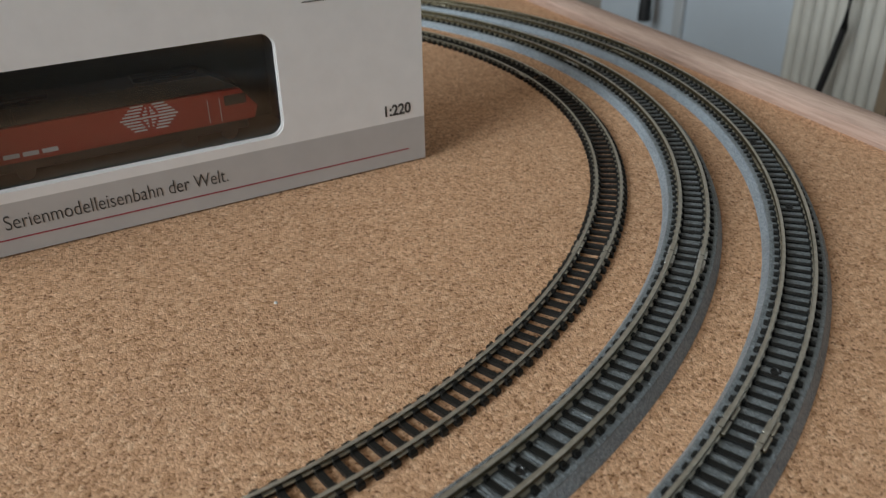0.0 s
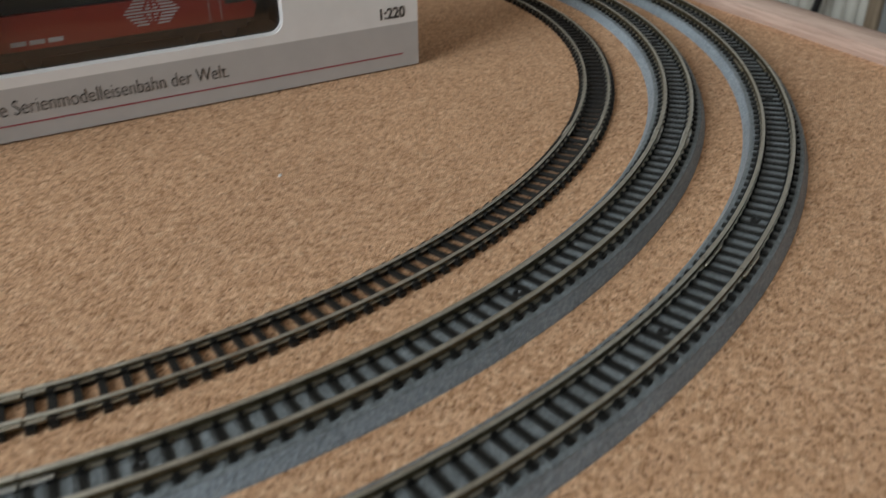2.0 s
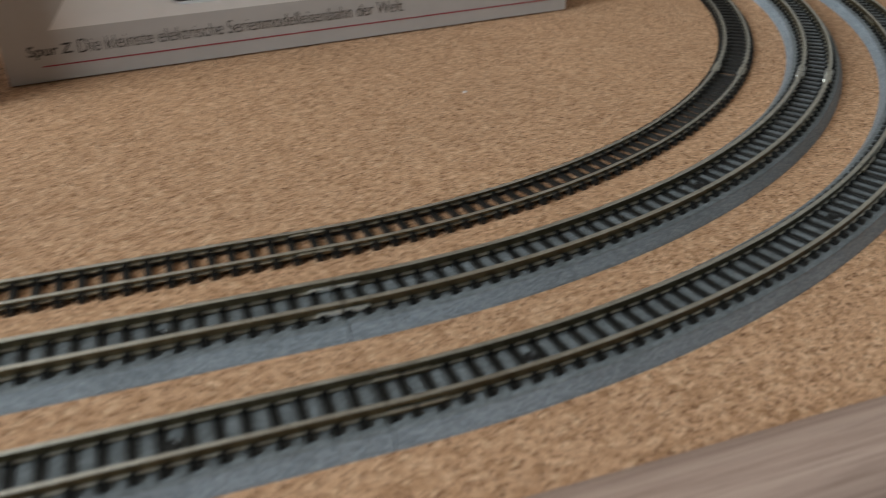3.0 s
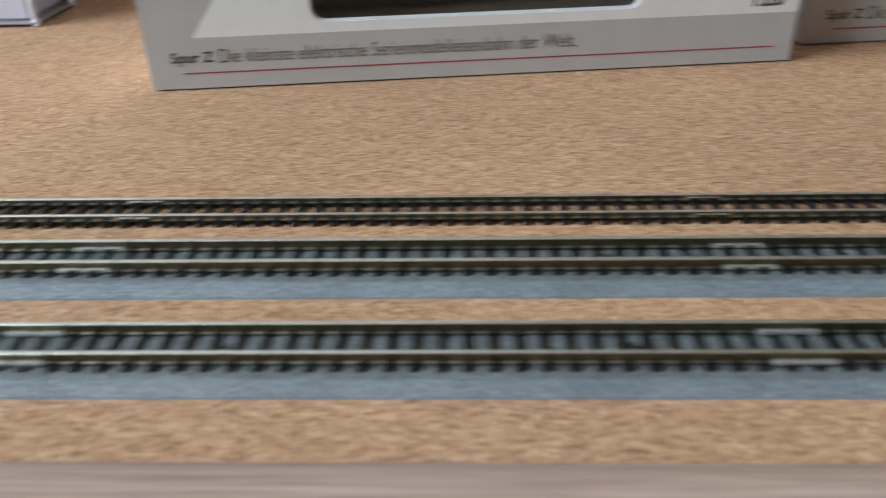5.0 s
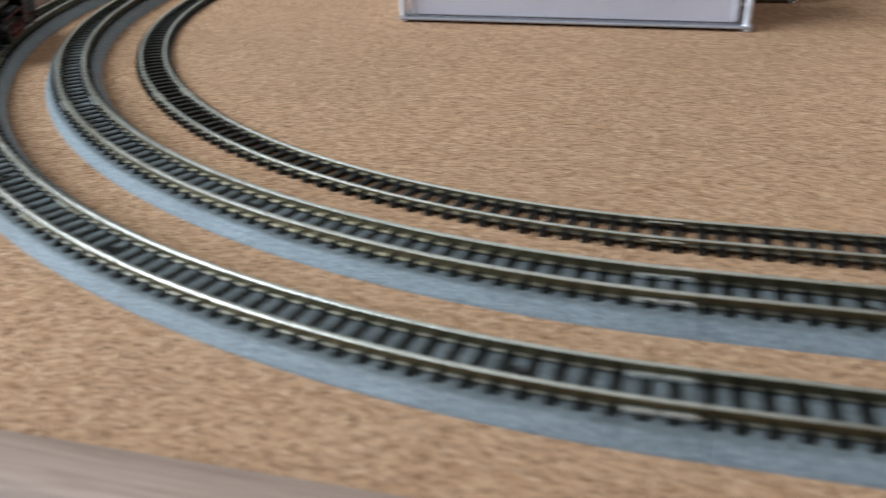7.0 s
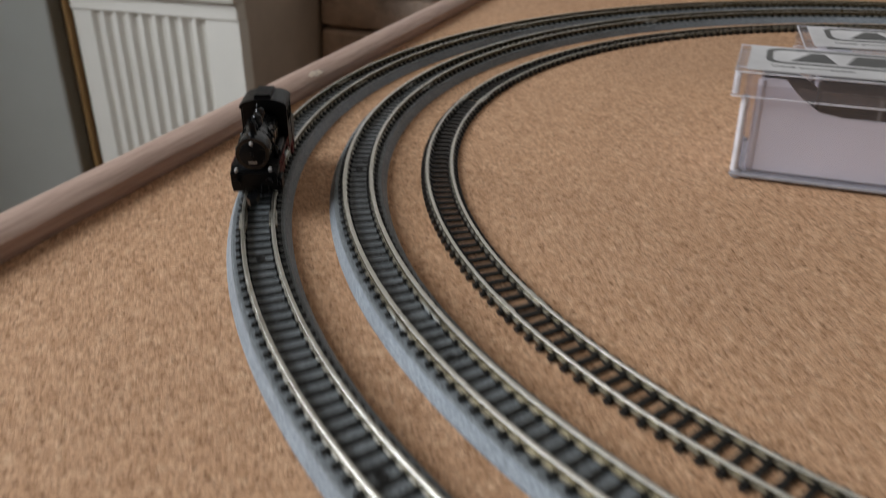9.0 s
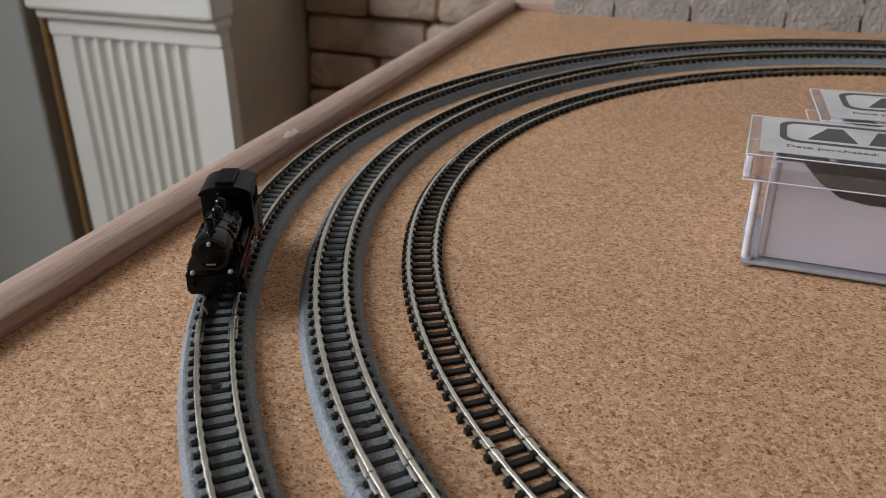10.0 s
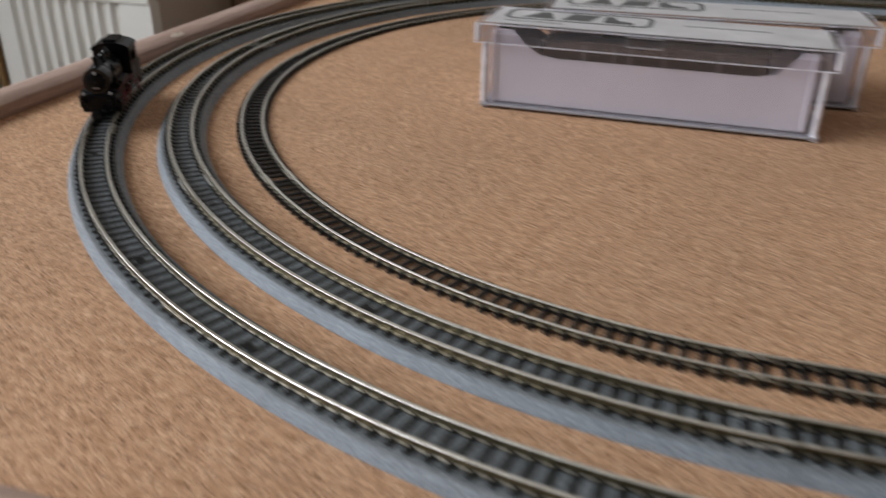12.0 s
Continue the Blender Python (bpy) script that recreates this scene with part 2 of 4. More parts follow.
TAN_POST = wood_material("tan_post", 2, (0.22, 0.16, 0.11), (0.36, 0.28, 0.20), 0.5, 0.4)
CUPBOARD = plain("grey_cupboard_paint", (0.24, 0.245, 0.245), 0.6, vary=0.08, scale=20.0)
FLOOR = wood_material("oak_floor", 0, (0.16, 0.09, 0.05), (0.30, 0.18, 0.10), 0.45, 0.15)
TABLE = wood_material("table_wood", 0, (0.14, 0.075, 0.04), (0.25, 0.15, 0.085), 0.45, 0.4)
PANEL = plain("blue_white_panel", (0.46, 0.505, 0.55), 0.6, vary=0.05, scale=6.0)
BATTEN = plain("grey_batten_paint", (0.42, 0.43, 0.44), 0.6, vary=0.06, scale=20.0)
FOLDS = plain("beige_white_ribs", (0.52, 0.495, 0.445), 0.7, vary=0.08, scale=20.0)
CABLE = plain("black_cable_rubber", (0.012, 0.012, 0.013), 0.5)
ORANGE_WOOD = wood_material("orange_wood_trim", 2, (0.22, 0.12, 0.045), (0.36, 0.21, 0.09), 0.5, 0.5)
CEILING = plain("ceiling_paint", (0.40, 0.37, 0.33), 0.9, vary=0.03, scale=4.0)


# ---------------------------------------------------------------- mesh helpers
def mesh_from(name, bm, material, smooth=False):
    me = bpy.data.meshes.new(name)
    bmesh.ops.recalc_face_normals(bm, faces=bm.faces[:])
    if smooth:
        for f in bm.faces:
            f.smooth = True
    bm.to_mesh(me)
    bm.free()
    me.materials.append(material)
    if smooth:
        me.set_sharp_from_angle(angle=radians(38))
    return me


def part(name, bm, material, parent, label="", smooth=False):
    """Links a bmesh as one mesh object under a thing or a part."""
    me = bm if isinstance(bm, bpy.types.Mesh) else mesh_from(name, bm, material, smooth)
    ob = new(name, me)
    ob.parent = parent
    return tagged(ob, label)


def thing(name, m, label, category, group="", kind=""):
    ob = new(name)
    ob.empty_display_size = 0.01
    ob.matrix_basis = m
    return tagged(ob, label, category, group, kind)


def box(bm, lo, hi, bevel=0.0, m=None):
    lo, hi = Vector(lo), Vector(hi)
    r = bmesh.ops.create_cube(bm, size=1.0, matrix=(m or Matrix()) @ Matrix.Translation((lo + hi) / 2) @ Matrix.Diagonal((*(hi - lo), 1)))
    if bevel:
        edges = list({e for v in r["verts"] for e in v.link_edges})
        bmesh.ops.bevel(bm, geom=edges, offset=bevel, segments=2, affect="EDGES", profile=0.5)
    return bm


def cyl(bm, a, b, r0, r1=None, seg=16, caps=True):
    a, b = Vector(a), Vector(b)
    d = b - a
    m = Matrix.Translation((a + b) / 2) @ d.to_track_quat("Z", "Y").to_matrix().to_4x4()
    bmesh.ops.create_cone(bm, cap_ends=caps, segments=seg, radius1=r0, radius2=r0 if r1 is None else r1, depth=d.length, matrix=m)
    return bm


def lathe(bm, profile, m, seg=20):
    """Turns (radius, height) pairs round the local z axis."""
    rings = []
    for r, z in profile:
        rings.append([bm.verts.new(m @ Vector((r * math.cos(2 * math.pi * i / seg), r * math.sin(2 * math.pi * i / seg), z))) for i in range(seg)])
    for a, b in zip(rings, rings[1:]):
        for i in range(seg):
            bm.faces.new((a[i], a[(i + 1) % seg], b[(i + 1) % seg], b[i]))
    bm.faces.new(rings[0][::-1])
    bm.faces.new(rings[-1])
    return bm


def prism(bm, pts, depth, m):
    """A polygon in the local xy plane, thickened along local z."""
    lo = [bm.verts.new(m @ Vector((x, y, 0))) for x, y in pts]
    hi = [bm.verts.new(m @ Vector((x, y, depth))) for x, y in pts]
    bm.faces.new(lo[::-1])
    bm.faces.new(hi)
    n = len(pts)
    for i in range(n):
        bm.faces.new((lo[i], lo[(i + 1) % n], hi[(i + 1) % n], hi[i]))
    return bm


def plate(bm, outer, holes, depth, m):
    """A polygon with holes, thickened along local z."""
    loops = []
    for pts in (outer, *holes):
        vs = [bm.verts.new(m @ Vector((x, y, 0))) for x, y in pts]
        loops.append([bm.edges.new((vs[i], vs[(i + 1) % len(vs)])) for i in range(len(vs))])
    r = bmesh.ops.triangle_fill(bm, use_beauty=True, use_dissolve=False, edges=[e for l in loops for e in l])
    faces = [f for f in r["geom"] if isinstance(f, bmesh.types.BMFace)]
    ext = bmesh.ops.extrude_face_region(bm, geom=faces)
    up = (m.to_3x3() @ Vector((0, 0, 1))).normalized()
    bmesh.ops.translate(bm, verts=[v for v in ext["geom"] if isinstance(v, bmesh.types.BMVert)], vec=up * depth)
    return bm


def rounded(x0, y0, x1, y1, r, seg=5):
    pts = []
    for cx, cy, a0 in ((x1 - r, y1 - r, 0), (x0 + r, y1 - r, 90), (x0 + r, y0 + r, 180), (x1 - r, y0 + r, 270)):
        for i in range(seg + 1):
            a = radians(a0 + 90 * i / seg)
            pts.append((cx + r * math.cos(a), cy + r * math.sin(a)))
    return pts


def text_mesh(name, words, size, m, material, bold=0.0):
    data = bpy.data.curves.new(name, "FONT")
    data.body, data.size, data.extrude, data.offset = words, size, 0.00004, bold
    ob = new(name, data)
    dg = bpy.context.evaluated_depsgraph_get()
    me = bpy.data.meshes.new_from_object(ob.evaluated_get(dg))
    bpy.data.objects.remove(ob)
    bpy.data.curves.remove(data)
    me.transform(m)
    me.materials.clear()
    me.materials.append(material)
    return me


def scaled_text(name, words, width, m, material, bold=0.0, height=0.0):
    """Words set to a width (and height) along local x."""
    me = text_mesh(name, words, 0.01, Matrix(), material, bold)
    xs = [v.co.x for v in me.vertices]
    ys = [v.co.y for v in me.vertices]
    k = width / (max(xs) - min(xs))
    ky = height / (max(ys) - min(ys)) if height else k
    me.transform(m @ Matrix.Diagonal((k, ky, 1, 1)) @ Matrix.Translation((-min(xs), -min(ys), 0)))
    return me


def tube(bm, pts, r, seg=8):
    rings = []
    for i, p in enumerate(pts):
        d = (Vector(pts[min(i + 1, len(pts) - 1)]) - Vector(pts[max(i - 1, 0)])).normalized()
        q = d.to_track_quat("Z", "Y")
        rings.append([bm.verts.new(Vector(p) + q @ Vector((r * math.cos(2 * math.pi * j / seg), r * math.sin(2 * math.pi * j / seg), 0))) for j in range(seg)])
    for a, b in zip(rings, rings[1:]):
        for j in range(seg):
            bm.faces.new((a[j], a[(j + 1) % seg], b[(j + 1) % seg], b[j]))
    bm.faces.new(rings[0][::-1])
    bm.faces.new(rings[-1])
    return bm


def structure(name, lo, hi, material, label, category, bevel=0.0):
    ob = new(name, mesh_from(name, box(bmesh.new(), lo, hi, bevel), material))
    return tagged(ob, label, category, kind="structure")


# ---------------------------------------------------------------- room
FLOOR_Z = -0.78
structure("floor", (-2.1, -4.3, FLOOR_Z - 0.1), (1.0, 1.3, FLOOR_Z), FLOOR, "brown wooden floor of the room", "floor")
structure("ceiling", (-2.1, -4.3, 1.75), (1.0, 1.3, 1.85), CEILING, "plain beige ceiling above the table", "ceiling")
structure("wall_south", (-2.1, -4.3, FLOOR_Z), (1.0, -4.2, 1.75), WALL_ROOM, "plain beige painted wall", "wall")
structure("wall_north", (-2.1, 0.92, FLOOR_Z), (1.0, 1.02, 1.75), WALL_ROOM, "plain beige painted wall", "wall")
structure("wall_east", (0.86, -4.2, FLOOR_Z), (0.96, 0.92, 1.75), WALL_ROOM, "plain beige painted wall", "wall")
structure("chimney_breast", (-1.12, 0.66, 0.062), (-0.10, 0.92, 1.75), WALL_WHITE, "white painted chimney breast above the fireplace", "wall")
structure("wall_panel", (0.835, 0.272, FLOOR_Z), (0.86, 0.92, 0.34), PANEL, "pale blue-white panel on the wall beside the board", "wall panel", 0.003)


structure("panel_batten", (0.826, 0.694, FLOOR_Z), (0.8345, 0.713, 0.34), BATTEN, "grey joint batten on the pale wall panel", "batten", 0.002)


def west_wall():
    bm = bmesh.new()
    m = Matrix(((0, 0, 1, -2.0), (1, 0, 0, 0), (0, 1, 0, 0), (0, 0, 0, 1)))
    plate(bm, [(-4.2, FLOOR_Z), (0.92, FLOOR_Z), (0.92, 1.75), (-4.2, 1.75)], [[(-1.44, 0.34), (-0.05, 0.34), (-0.05, 1.52), (-1.44, 1.52)]], 0.1, m)
    ob = new("wall_west", mesh_from("wall_west", bm, WALL_ROOM))
    tagged(ob, "beige painted wall with a window opening", "wall", kind="structure")


west_wall()


def table():
    t = thing("table", pose(-0.172, 0.017, FLOOR_Z), "brown wooden table that carries the cork board", "table")
    top = FLOOR_Z * -1 - 0.013
    part("tabletop", box(bmesh.new(), (-0.40, -0.26, top - 0.03), (0.40, 0.26, top), 0.003), TABLE, t)
    for x in (-0.36, 0.36):
        for y in (-0.22, 0.22):
            part("leg", box(bmesh.new(), (x - 0.025, y - 0.025, 0), (x + 0.025, y + 0.025, top - 0.03), 0.003), TABLE, t)


table()

# ---------------------------------------------------------------- the cork board
X0, X1, Y0, Y1 = -0.601, 0.261, -0.2705, 0.2945


def strip(length):
    """A rounded wooden moulding, its inner foot on the local x axis, its width towards -y."""
    prof = [(-0.0008, -0.013), (-0.0008, 0.0003), (-0.0002, 0.0012), (0.0, 0.0022), (0.0, 0.0050), (-0.0009, 0.0057), (-0.0032, 0.0068), (-0.0062, 0.0075), (-0.0094, 0.0074), (-0.0121, 0.0061), (-0.0138, 0.0037), (-0.0145, 0.0008), (-0.0145, -0.013)]
    bm = bmesh.new()
    a = [bm.verts.new((y, y, z)) for y, z in prof]
    b = [bm.verts.new((length - y, y, z)) for y, z in prof]
    n = len(prof)
    for i in range(n):
        bm.faces.new((a[i], a[(i + 1) % n], b[(i + 1) % n], b[i]))
    bm.faces.new(a[::-1])
    bm.faces.new(b)
    return bm


def cork_board():
    t = thing("cork_board", pose(-0.172, 0.017, -0.013), "tan cork pinboard with a rounded pale wood frame", "pinboard")
    inv = t.matrix_basis.inverted()
    bm = box(bmesh.new(), (X0 - 0.004, Y0 - 0.004, -0.0125), (X1 + 0.004, Y1 + 0.004, 0.0))
    bm.transform(inv)
    part("cork_sheet", bm, CORK, t, "granulated tan cork surface")
    for m, length, mat in (
        (pose(X0, Y0, 0), X1 - X0, FRAME_X),
        (pose(X1, Y0, 0, 0, 0, 90), Y1 - Y0, FRAME_Y),
        (pose(X1, Y1, 0, 0, 0, 180), X1 - X0, FRAME_X),
        (pose(X0, Y1, 0, 0, 0, 270), Y1 - Y0, FRAME_Y),
    ):
        bm = strip(length)
        bm.transform(inv @ m)
        part("frame_strip", bm, mat, t, "rounded beech frame strip", smooth=True)
    # a worn pale chip on the short frame strip
    bm = lathe(bmesh.new(), [(0.0040, 0), (0.0034, 0.00012), (0.0015, 0.00016)], Matrix(), 17)
    rnd = random.Random(9)
    for vert in bm.verts:
        k = rnd.uniform(0.55, 1.25)
        vert.co.x *= k
        vert.co.y *= k
    bm.transform(inv @ pose(-0.6031, -0.0045, 0.00645, 0, 26, 0) @ Matrix.Diagonal((0.45, 1.25, 1, 1)))
    part("worn_chip", bm, CHIP, t, "pale worn spot in the wood")


cork_board()

# ---------------------------------------------------------------- the tracks
L = 0.3431
GAUGE = 0.00730
RADII = (0.2451, 0.2192, 0.1958)
PIECE = L / 3
STEP = 0.00380
RAIL_TOP = 0.0053


def sweep(profile, length, radius, m_steps):
    """Sweeps a (side, height) profile along a track piece that starts at the origin towards +x and bends to the left. profile may be a function of the step."""
    bm = bmesh.new()
    rings = []
    for i in range(m_steps + 1):
        s = length * i / m_steps
        prof = profile(i) if callable(profile) else profile
        ring = []
        for side, z in prof:
            if radius:
                a = s / radius
                ring.append(bm.verts.new(((radius + side) * math.sin(a), radius - (radius + side) * math.cos(a), z)))
            else:
                ring.append(bm.verts.new((s, -side, z)))
        rings.append(ring)
    n = len(rings[0])
    for a, b in zip(rings, rings[1:]):
        for j in range(n):
            bm.faces.new((a[j], a[(j + 1) % n], b[(j + 1) % n], b[j]))
    bm.faces.new(rings[0][::-1])
    bm.faces.new(rings[-1])
    return bm


def along(s, radius, side=0.0, z=0.0):
    if radius:
        a = s / radius
        return Matrix.Translation(((radius + side) * math.sin(a), radius - (radius + side) * math.cos(a), z)) @ pose(0, 0, 0, 0, 0, math.degrees(a))
    return Matrix.Translation((s, -side, z))


def rail_profile(side, z0, z1, f, h=0.00044):
    w = 0.00022
    return [(side - f, z0), (side + f, z0), (side + f, z0 + 0.00022), (side + w, z0 + 0.00035), (side + w, z1 - 0.0007), (side + h, z1 - 0.00055),
            (side + h, z1 - 0.0001), (side + h * 0.7, z1), (side - h * 0.7, z1), (side - h, z1 - 0.0001), (side - h, z1 - 0.00055), (side - w, z1 - 0.0007), (side - w, z0 + 0.00035), (side - f, z0 + 0.00022)]


def sleeper_mesh(name, half, width, z0, z1, material, lift=0.00012, chair=0.00040):
    bm = bmesh.new()
    box(bm, (-width / 2, -half, z0), (width / 2, half, z1))
    for side in (-GAUGE / 2, GAUGE / 2):
        for d in (-1, 1):
            y = side + d * (0.00052 + chair)
            box(bm, (-width * 0.45, y - chair, z1 - 0.0001), (width * 0.45, y + chair, z1 + 0.00072))
    for d in (-1, 1):
        box(bm, (-width * 0.58, d * (half - 0.0006) - 0.0005, z0), (width * 0.58, d * (half - 0.0006) + 0.0006, z1 + lift))
    return mesh_from(name, bm, material)


BED_TOP = 0.00335
OUTER_SLEEPER = sleeper_mesh("sleeper", 0.0055, 0.00126, 0.0022, BED_TOP, SLEEPER, 0.00026, 0.00024)
BED_SLEEPER = sleeper_mesh("sleeper", 0.0055, 0.00126, 0.0022, BED_TOP, SLEEPER, 0.00030)
BARE_SLEEPER = sleeper_mesh("sleeper", 0.0055, 0.00140, 0.0, 0.00090, SLEEPER_BROWN)


def track_piece(radius, turn, bedded, me, label, category, group):
    """One piece of track: roadbed, two rails, sleepers and joiners."""
    length = radius * radians(turn) if radius else PIECE
    t = thing("track_piece", Matrix(), label, category, group)
    count = max(1, round(length / STEP))
    step = length / count
    top = RAIL_TOP if bedded else 0.00210
    foot = BED_TOP if bedded else 0.00090
    steps = 24 if radius else 2
    for side in (-GAUGE / 2, GAUGE / 2):
        part("rail", sweep(rail_profile(side, foot, top, 0.00060 if me is OUTER_SLEEPER else 0.00088, 0.00052 if me is BED_SLEEPER else 0.00044), length - 0.00025, radius, steps), RAIL, t)
    if bedded:
        rnd = random.Random(int(radius * 1e4) + 3)
        low = [0.00283, 0.00293, 0.00312, 0.00319, 0.00315, 0.00319, 0.00312, 0.00293]

        def bed(i):
            z = low[i % 8] + rnd.uniform(-0.00006, 0.00006)
            z2 = low[i % 8] + rnd.uniform(-0.00006, 0.00006)
            e = [0.00305 + rnd.uniform(-0.00006, 0.00006) for k in range(2)]
            q = [rnd.uniform(-0.00004, 0.00004) for k in range(4)]
            return [(-0.0080, 0), (0.0080, 0), (0.0079, 0.0004), (0.00722 + q[0], 0.00160 + q[1]), (0.00655, e[0] - 0.00015), (0.0061, e[0]), (0.0050, z), (0.0021, z2), (-0.0021, z), (-0.0050, z2),
                    (-0.0061, e[1]), (-0.00655, e[1] - 0.00015), (-0.00722 - q[2], 0.00160 + q[3]), (-0.0079, 0.0004)]

        bm = sweep(bed, length - 0.0002, radius, count * 8)
        part("roadbed", bm, BALLAST, t, "grey moulded ballast bed")
    else:
        for side in (-0.0032, 0.0032):
            part("web", sweep([(side - 0.0003, 0.0002), (side + 0.0003, 0.0002), (side + 0.0003, 0.0008), (side - 0.0003, 0.0008)], length, radius, steps), SLEEPER_BROWN, t)
    for i in range(count):
        ob = part("sleeper", me, None, t)
        ob.matrix_basis = along(min(step * i + (0.0006 if i == 0 else 0.0), length), radius)
    shiny = bedded and not (radius and me is OUTER_SLEEPER)
    # joiners grip the foot of both rails at the start of the piece
    for side in (-GAUGE / 2, GAUGE / 2):
        for d in (-1, 1):
            bm = bmesh.new()
            y = d * 0.00068
            half = 0.0047 if bedded else 0.0036
            for x in (-half / 2, half / 2):
                box(bm, (x - half / 2 + 0.00025, y - 0.00036, foot + 0.00010), (x + half / 2 - 0.00025, y + 0.00036, foot + 0.00084), 0.00014)
            bm.transform(along(0.0041 if radius > 0.23 else -0.0002 if radius else -0.0058, radius, side))
            part("rail_joiner", bm, JOINER if shiny else RAIL, t, "bright metal rail joiner" if shiny else "")
    # screw holes in the bed
    if bedded:
        hole = 0.0245 if radius > 0.23 else 0.0150
        for s in (hole, length / 2, length - hole) if radius else (0.0240, length - 0.0290):
            if radius > 0.23 and s == length / 2:
                continue
            bm = lathe(bmesh.new(), [(0.0011, 0), (0.0011, 0.0004), (0.0008, 0.0005), (0.0006, 0.00025)], along(s, radius, 0, 0.00298), 10)
            part("screw", bm, DARK, t, "small dark track screw")
    return t


def oval(k):
    radius = RADII[k]
    bedded = k < 2
    look_of = "grey ballasted model track with dark sleepers" if bedded else "bare model track with black sleepers and brassy rails"
    group = "outer oval of track", "middle oval of track", "inner oval of track"
    sleeper = (OUTER_SLEEPER, BED_SLEEPER, BARE_SLEEPER)[k]
    turn = (30, 45, 45)[k]
    first_straight = track_piece(0, 0, bedded, sleeper, "straight piece of " + look_of, "model track", group[k])
    first_curve = track_piece(radius, turn, bedded, sleeper, "curved piece of " + look_of, "model track", group[k])
    for i in range(3):
        m = pose(-L + i * PIECE, -radius, 0)
        if i == 0:
            first_straight.matrix_basis = m
        else:
            copy_thing(first_straight, m)
        copy_thing(first_straight, pose(-i * PIECE, radius, 0, 0, 0, 180))
    for i in range(180 // turn):
        a = -90 + turn * i
        m = pose(radius * math.cos(radians(a)), radius * math.sin(radians(a)), 0, 0, 0, a + 90)
        if i == 0:
            first_curve.matrix_basis = m
        else:
            copy_thing(first_curve, m)
        a += 180
        copy_thing(first_curve, pose(-L + radius * math.cos(radians(a)), radius * math.sin(radians(a)), 0, 0, 0, a + 90))


for k in range(3):
    oval(k)


# ---------------------------------------------------------------- cartons
def carton(m, length, depth, height, label):
    """A window carton for a model: local x along the front, y to the back, z up. The front is at y = 0."""
    t = thing("model_carton", m, label, "carton", "model cartons")
    face = Matrix(((1, 0, 0, 0), (0, 0, 1, -0.0006), (0, 1, 0, 0), (0, 0, 0, 1)))
    w = 0.0008
    for name, lo, hi in (
        ("base_panel", (0.0012, 0.0012, 0), (length - 0.0012, depth - 0.0012, w)),
        ("top_panel", (0, 0, height - w), (length, depth, height)),
        ("end_panel", (0, 0, 0.0005), (w, depth, height - w)),
        ("end_panel", (length - w, 0, 0.0005), (length, depth, height - w)),
        ("back_panel", (w, depth - w, w), (length - w, depth, height - w)),
    ):
        part(name, box(bmesh.new(), lo, hi), CARD_WHITE, t)
    k = 0.72
    zb = 0.0149
    xs = 0.0133
    # the grey band runs along the foot and up one end with a slanted edge
    left = 0.0465
    right = length * 0.752
    z0, z1 = 0.0178, 0.0482
    hole = rounded(left, z0, right, z1, 0.0042)
    band = part("grey_print", prism(bmesh.new(), [(0, 0.0005), (length, 0.0005), (length, zb), (xs, zb), (0.0, zb)], 0.0006, face), CARD_GREY, t, "grey printed band")
    edge_at = lambda z: xs + k * (z - zb)
    lim = min(edge_at(height), left - 0.002)
    ztop = zb + (lim - xs) / k
    part("grey_corner", prism(bmesh.new(), [(0, zb), (xs, zb), (lim, ztop), (lim, height), (0, height)], 0.0006, face), CARD_GREY, t, "grey printed end with a slanted edge")
    front = part("front_panel", plate(bmesh.new(), [(xs, zb), (length, zb), (length, height), (lim, height), (lim, ztop)], [hole], 0.0006, face), CARD_WHITE, t, "white front with a rounded window")
    # pale cut edge of the window
    part("window_edge", plate(bmesh.new(), rounded(left - 0.0006, z0 - 0.0006, right + 0.0006, z1 + 0.0006, 0.0046), [rounded(left + 0.0001, z0 + 0.0007, right - 0.0005, z1 - 0.0001, 0.0040)], 0.0004, Matrix.Translation((0, 0.0007, 0)) @ face), CARD_EDGE, front, "pale cut edge of the window")
    part("window_film", prism(bmesh.new(), rounded(left - 0.003, z0 - 0.003, right + 0.003, z1 + 0.003, 0.004), 0.0002, Matrix.Translation((0, 0.0018, 0)) @ face), FILM, t, "glossy clear film")
    # inner tray
    bm = bmesh.new()
    box(bm, (left - 0.006, 0.026, 0.004), (right + 0.006, 0.027, height - 0.006))
    box(bm, (left - 0.006, 0.002, 0.014), (right + 0.006, 0.026, 0.0155))
    box(bm, (left - 0.006, 0.002, z1 + 0.003), (right + 0.006, 0.026, z1 + 0.0045))
    box(bm, (left - 0.006, 0.002, 0.0155), (left - 0.005, 0.026, z1 + 0.003))
    box(bm, (right + 0.005, 0.002, 0.0155), (right + 0.006, 0.026, z1 + 0.003))
    part("inner_tray", bm, TRAY, t, "dark olive inner tray")
    on = Matrix(((1, 0, 0, 0), (0, 0, -1, -0.00068), (0, 1, 0, 0), (0, 0, 0, 1)))
    part("red_line", prism(bmesh.new(), [(0.0095, 0.00475), (length - 0.006, 0.00475), (length - 0.006, 0.0051), (0.0095, 0.0051)], 0.00005, on), INK_RED, band, "thin red printed line")
    part("heading", scaled_text("heading", "Spur Z", 0.0118, on @ Matrix.Translation((0.0065, 0.0070, 0)), INK, 0.00018, 0.0040), INK, band, "bold dark lettering")
    part("slogan", scaled_text("slogan", "Die kleinste elektrische Serienmodelleisenbahn der Welt.", 0.1020, on @ Matrix.Translation((0.0200, 0.0076, 0)), INK, -0.00010, 0.0040), INK, band, "dark grey printed lettering")
